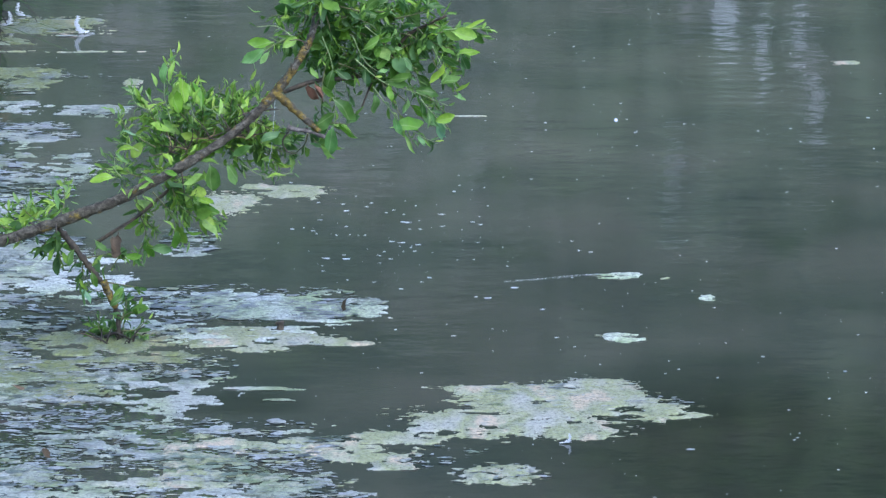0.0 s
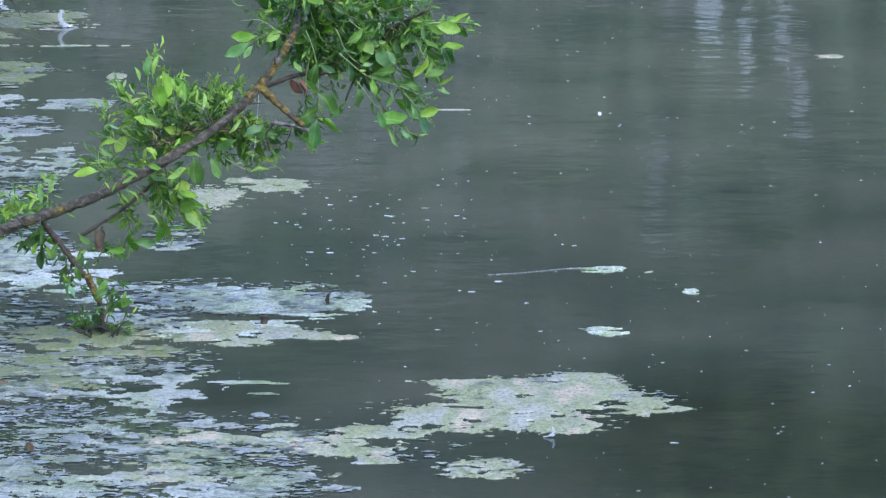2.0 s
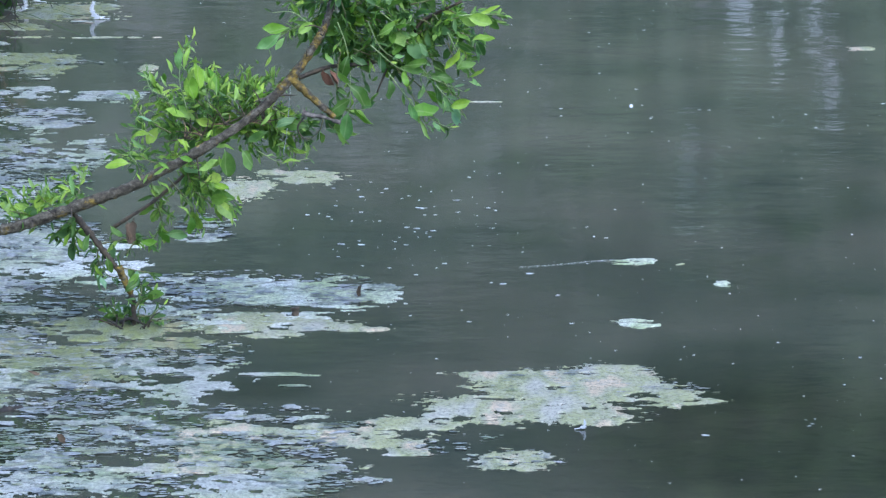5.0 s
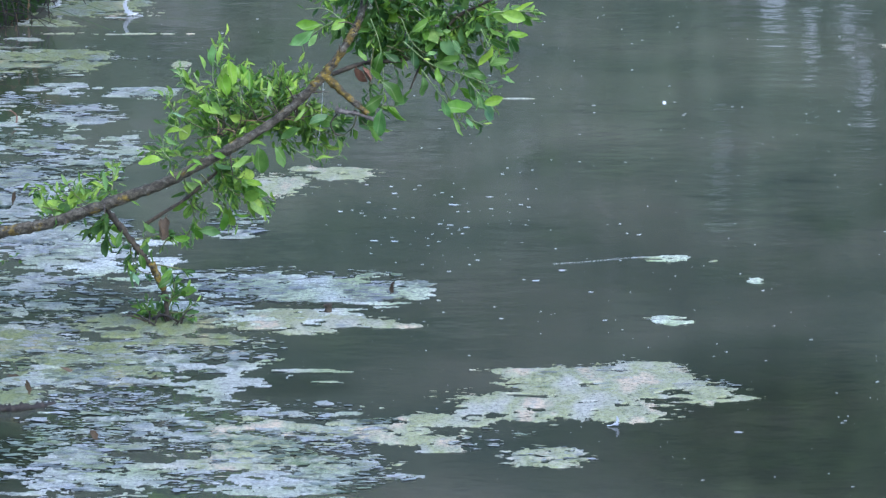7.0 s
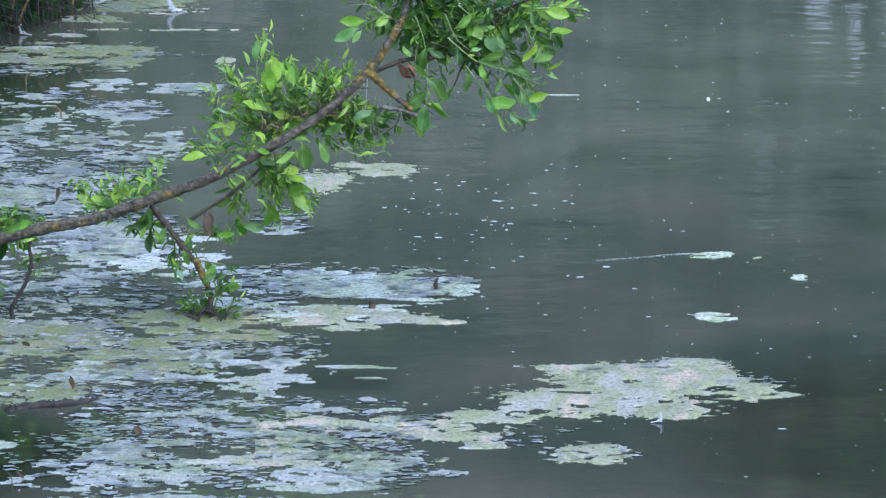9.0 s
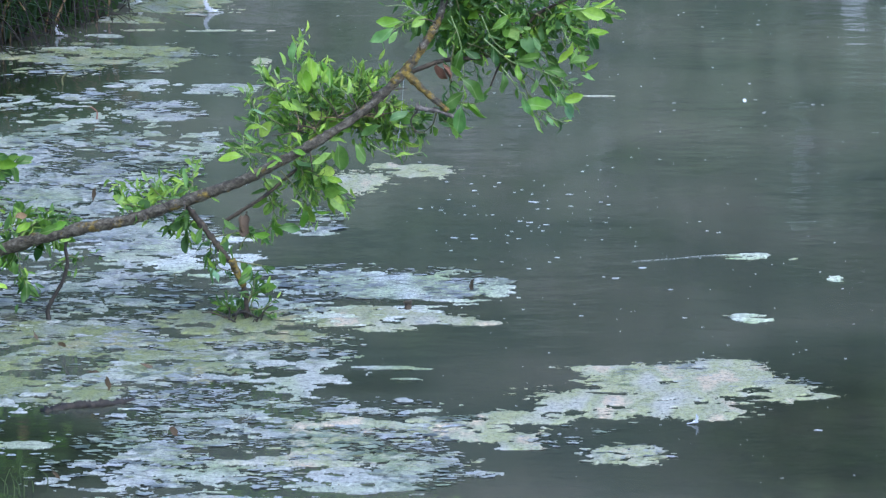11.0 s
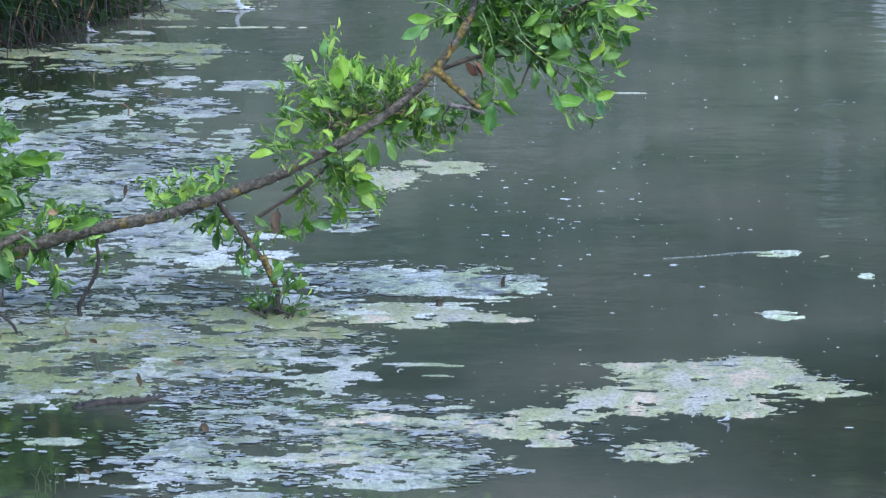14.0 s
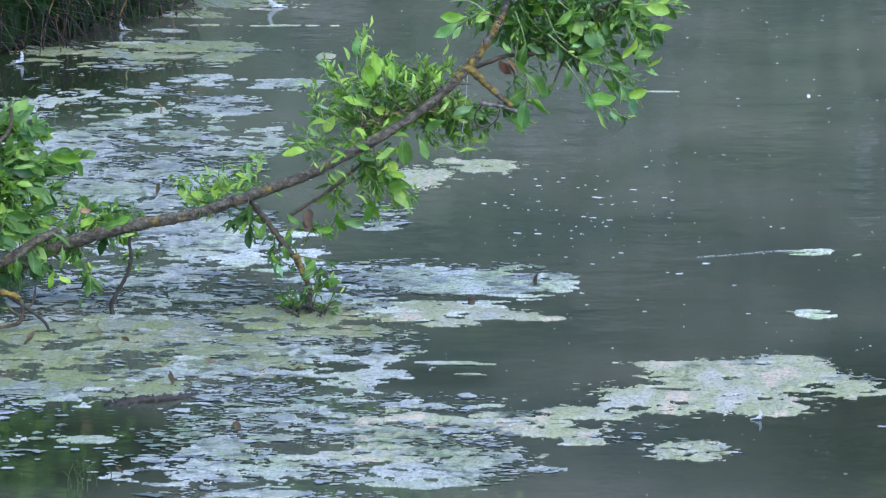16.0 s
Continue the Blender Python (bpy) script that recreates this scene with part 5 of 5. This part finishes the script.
def build_reed_bank():
    rng = random.Random(21)
    blobs = [(-3.475, 31.07, 0.952, 1.146), (-2.952, 31.776, 0.687, 1.28), (-3.484, 30.394, 0.658, 0.681)]
    build_mat("reed_bank", blobs, "low dark muddy bank under the reeds", 83, 0.9, 3.0, 0.03, 0.04, 0.10, SOIL, "bank", 0.0, "", False)["kind"] = "structure"
    blades, stalks = [], []
    for _ in range(6500):
        cx, cy, rx, ry = blobs[rng.randrange(3)]
        a, q = rng.uniform(3.0, 6.4) if rng.random() < 0.7 else rng.uniform(0, 6.283), rng.random() ** 0.35 * rng.uniform(0.9, 1.06)
        x, y = cx + rx * q * math.cos(a), cy + ry * q * math.sin(a)
        h = rng.uniform(0.35, 0.95)
        lean = Vector((rng.gauss(0.08, 0.38), rng.gauss(-0.25, 0.25), 0))
        w = rng.uniform(0.004, 0.011)
        verts, faces = [], []
        for k in range(5):
            t = k / 4
            c = Vector((x, y, 0.02 + h * (t - 0.75 * t * t * lean.length))) + lean * h * t * t
            verts += [c - Vector((w * (1 - t * 0.9), 0, 0)), c + Vector((w * (1 - t * 0.9), 0.003, 0))]
            if k:
                faces.append((2 * k - 2, 2 * k - 1, 2 * k + 1, 2 * k))
        blades.append((verts, faces))
    for _ in range(190):
        cx, cy, rx, ry = blobs[rng.randrange(3)]
        a, q = rng.uniform(3.4, 6.1), rng.uniform(0.75, 1.0)
        x, y = cx + rx * q * math.cos(a), cy + ry * q * math.sin(a)
        d, h = Vector((rng.gauss(0.1, 0.3), rng.gauss(-0.2, 0.15), 0)), rng.uniform(0.3, 0.8)
        line = spline([(x, y, 0.0), (x + d.x * 0.4 * h, y, h * 0.6), (x + d.x * h, y + d.y * h, h * rng.uniform(0.35, 0.95))], 4)
        stalks.append(tube(line, (0.005, 0.003), 5, 0.1, rng))
    # a tangle of broken stalks trailing into the water along the foot of the bank
    tangle = []
    for _ in range(260):
        cx, cy, rx, ry = blobs[rng.randrange(3)]
        a, q = rng.uniform(3.5, 6.35), rng.uniform(0.9, 1.12)
        x, y = cx + rx * q * math.cos(a), cy + ry * q * math.sin(a)
        d, h = Vector((rng.gauss(0.05, 0.16), rng.gauss(-0.12, 0.12), 0)), rng.uniform(0.04, 0.26)
        line = spline([(x, y, h * rng.uniform(0.3, 1.0)), (x + d.x * 0.5, y + d.y * 0.5, h), (x + d.x, y + d.y, rng.uniform(-0.01, 0.05))], 4)
        tangle.append(tube(line, (rng.uniform(0.002, 0.006), 0.002), 5, 0.15, rng))
    tagged(new("bank_tangle", mesh_of("bank_tangle", *joined(tangle), WET)), "dark broken stalks tangled along the muddy bank", "dead stalks", kind="stuff")
    tagged(new("reeds", mesh_of("reeds", *joined(blades), REED, False)), "thick dark green reeds on the bank", "reeds", kind="stuff")
    tagged(new("dry_stalks", mesh_of("dry_stalks", *joined(stalks), STRAW)), "bent straw-coloured dead stalks on the bank", "stalks", kind="stuff")


def build_shade_shrub():
    """A tall dark shrub added over the bank, out of view, to shade the water that mirrors it."""
    rng = random.Random(44)
    top = empty("shade_shrub", (-4.6, 32.6, 0), "tall dark green shrub added out of view to shade the water by the bank", "shrub")
    verts, faces = [], []
    for n in range(9):
        x, h = rng.uniform(-1.2, 1.2), rng.uniform(1.8, 3.4)
        part("trunk", mesh_of("trunk", *tube(spline([(x * 0.4, 0, -0.1), (x * 0.7, rng.gauss(0, 0.15), h * 0.4), (x, rng.gauss(0, 0.3), h)], 5), (0.04, 0.012), 7, 0.15, rng), DEAD), top)
        for _ in range(700):
            t = rng.random()
            c = Vector((x * (0.5 + 0.5 * t) + rng.gauss(0, 0.35), rng.gauss(0, 0.4), 0.75 + (h - 0.5) * t + rng.gauss(0, 0.15)))
            a = Vector((rng.gauss(0, 1), rng.gauss(0, 1), rng.gauss(-0.4, 0.6))).normalized() * rng.uniform(0.06, 0.12)
            b = a.orthogonal() * 0.4
            k = len(verts)
            verts.extend((c - a, c - b, c + a, c + b))
            faces.append((k, k + 1, k + 2, k + 3))
    part("crown", mesh_of("crown", verts, faces, REED, False), top, kind="stuff")


def build_water_weed():
    rng = random.Random(31)
    for at, n in (((-1.776, 20.23), 12),):
        top = empty("water_weed", (*at, 0), "thin green weed stalks poking out of the water", "water weed")
        for _ in range(n):
            x, y, h = rng.gauss(0, 0.04), rng.gauss(0, 0.12), rng.uniform(0.03, 0.10)
            part("stalk", mesh_of("stalk", *tube(spline([(x, y, -0.02), (x + rng.gauss(0, 0.006), y, h * 0.5), (x + rng.gauss(0, 0.025), y, h)], 3), (0.0022, 0.001), 4, 0, rng), WEED), top)


build_ground()
build_water()
build_far_woods()
build_floating()
build_reed_bank()
build_shade_shrub()
build_main_branch()
build_second_branch()
build_dead_stick()
build_small_things()
build_water_weed()
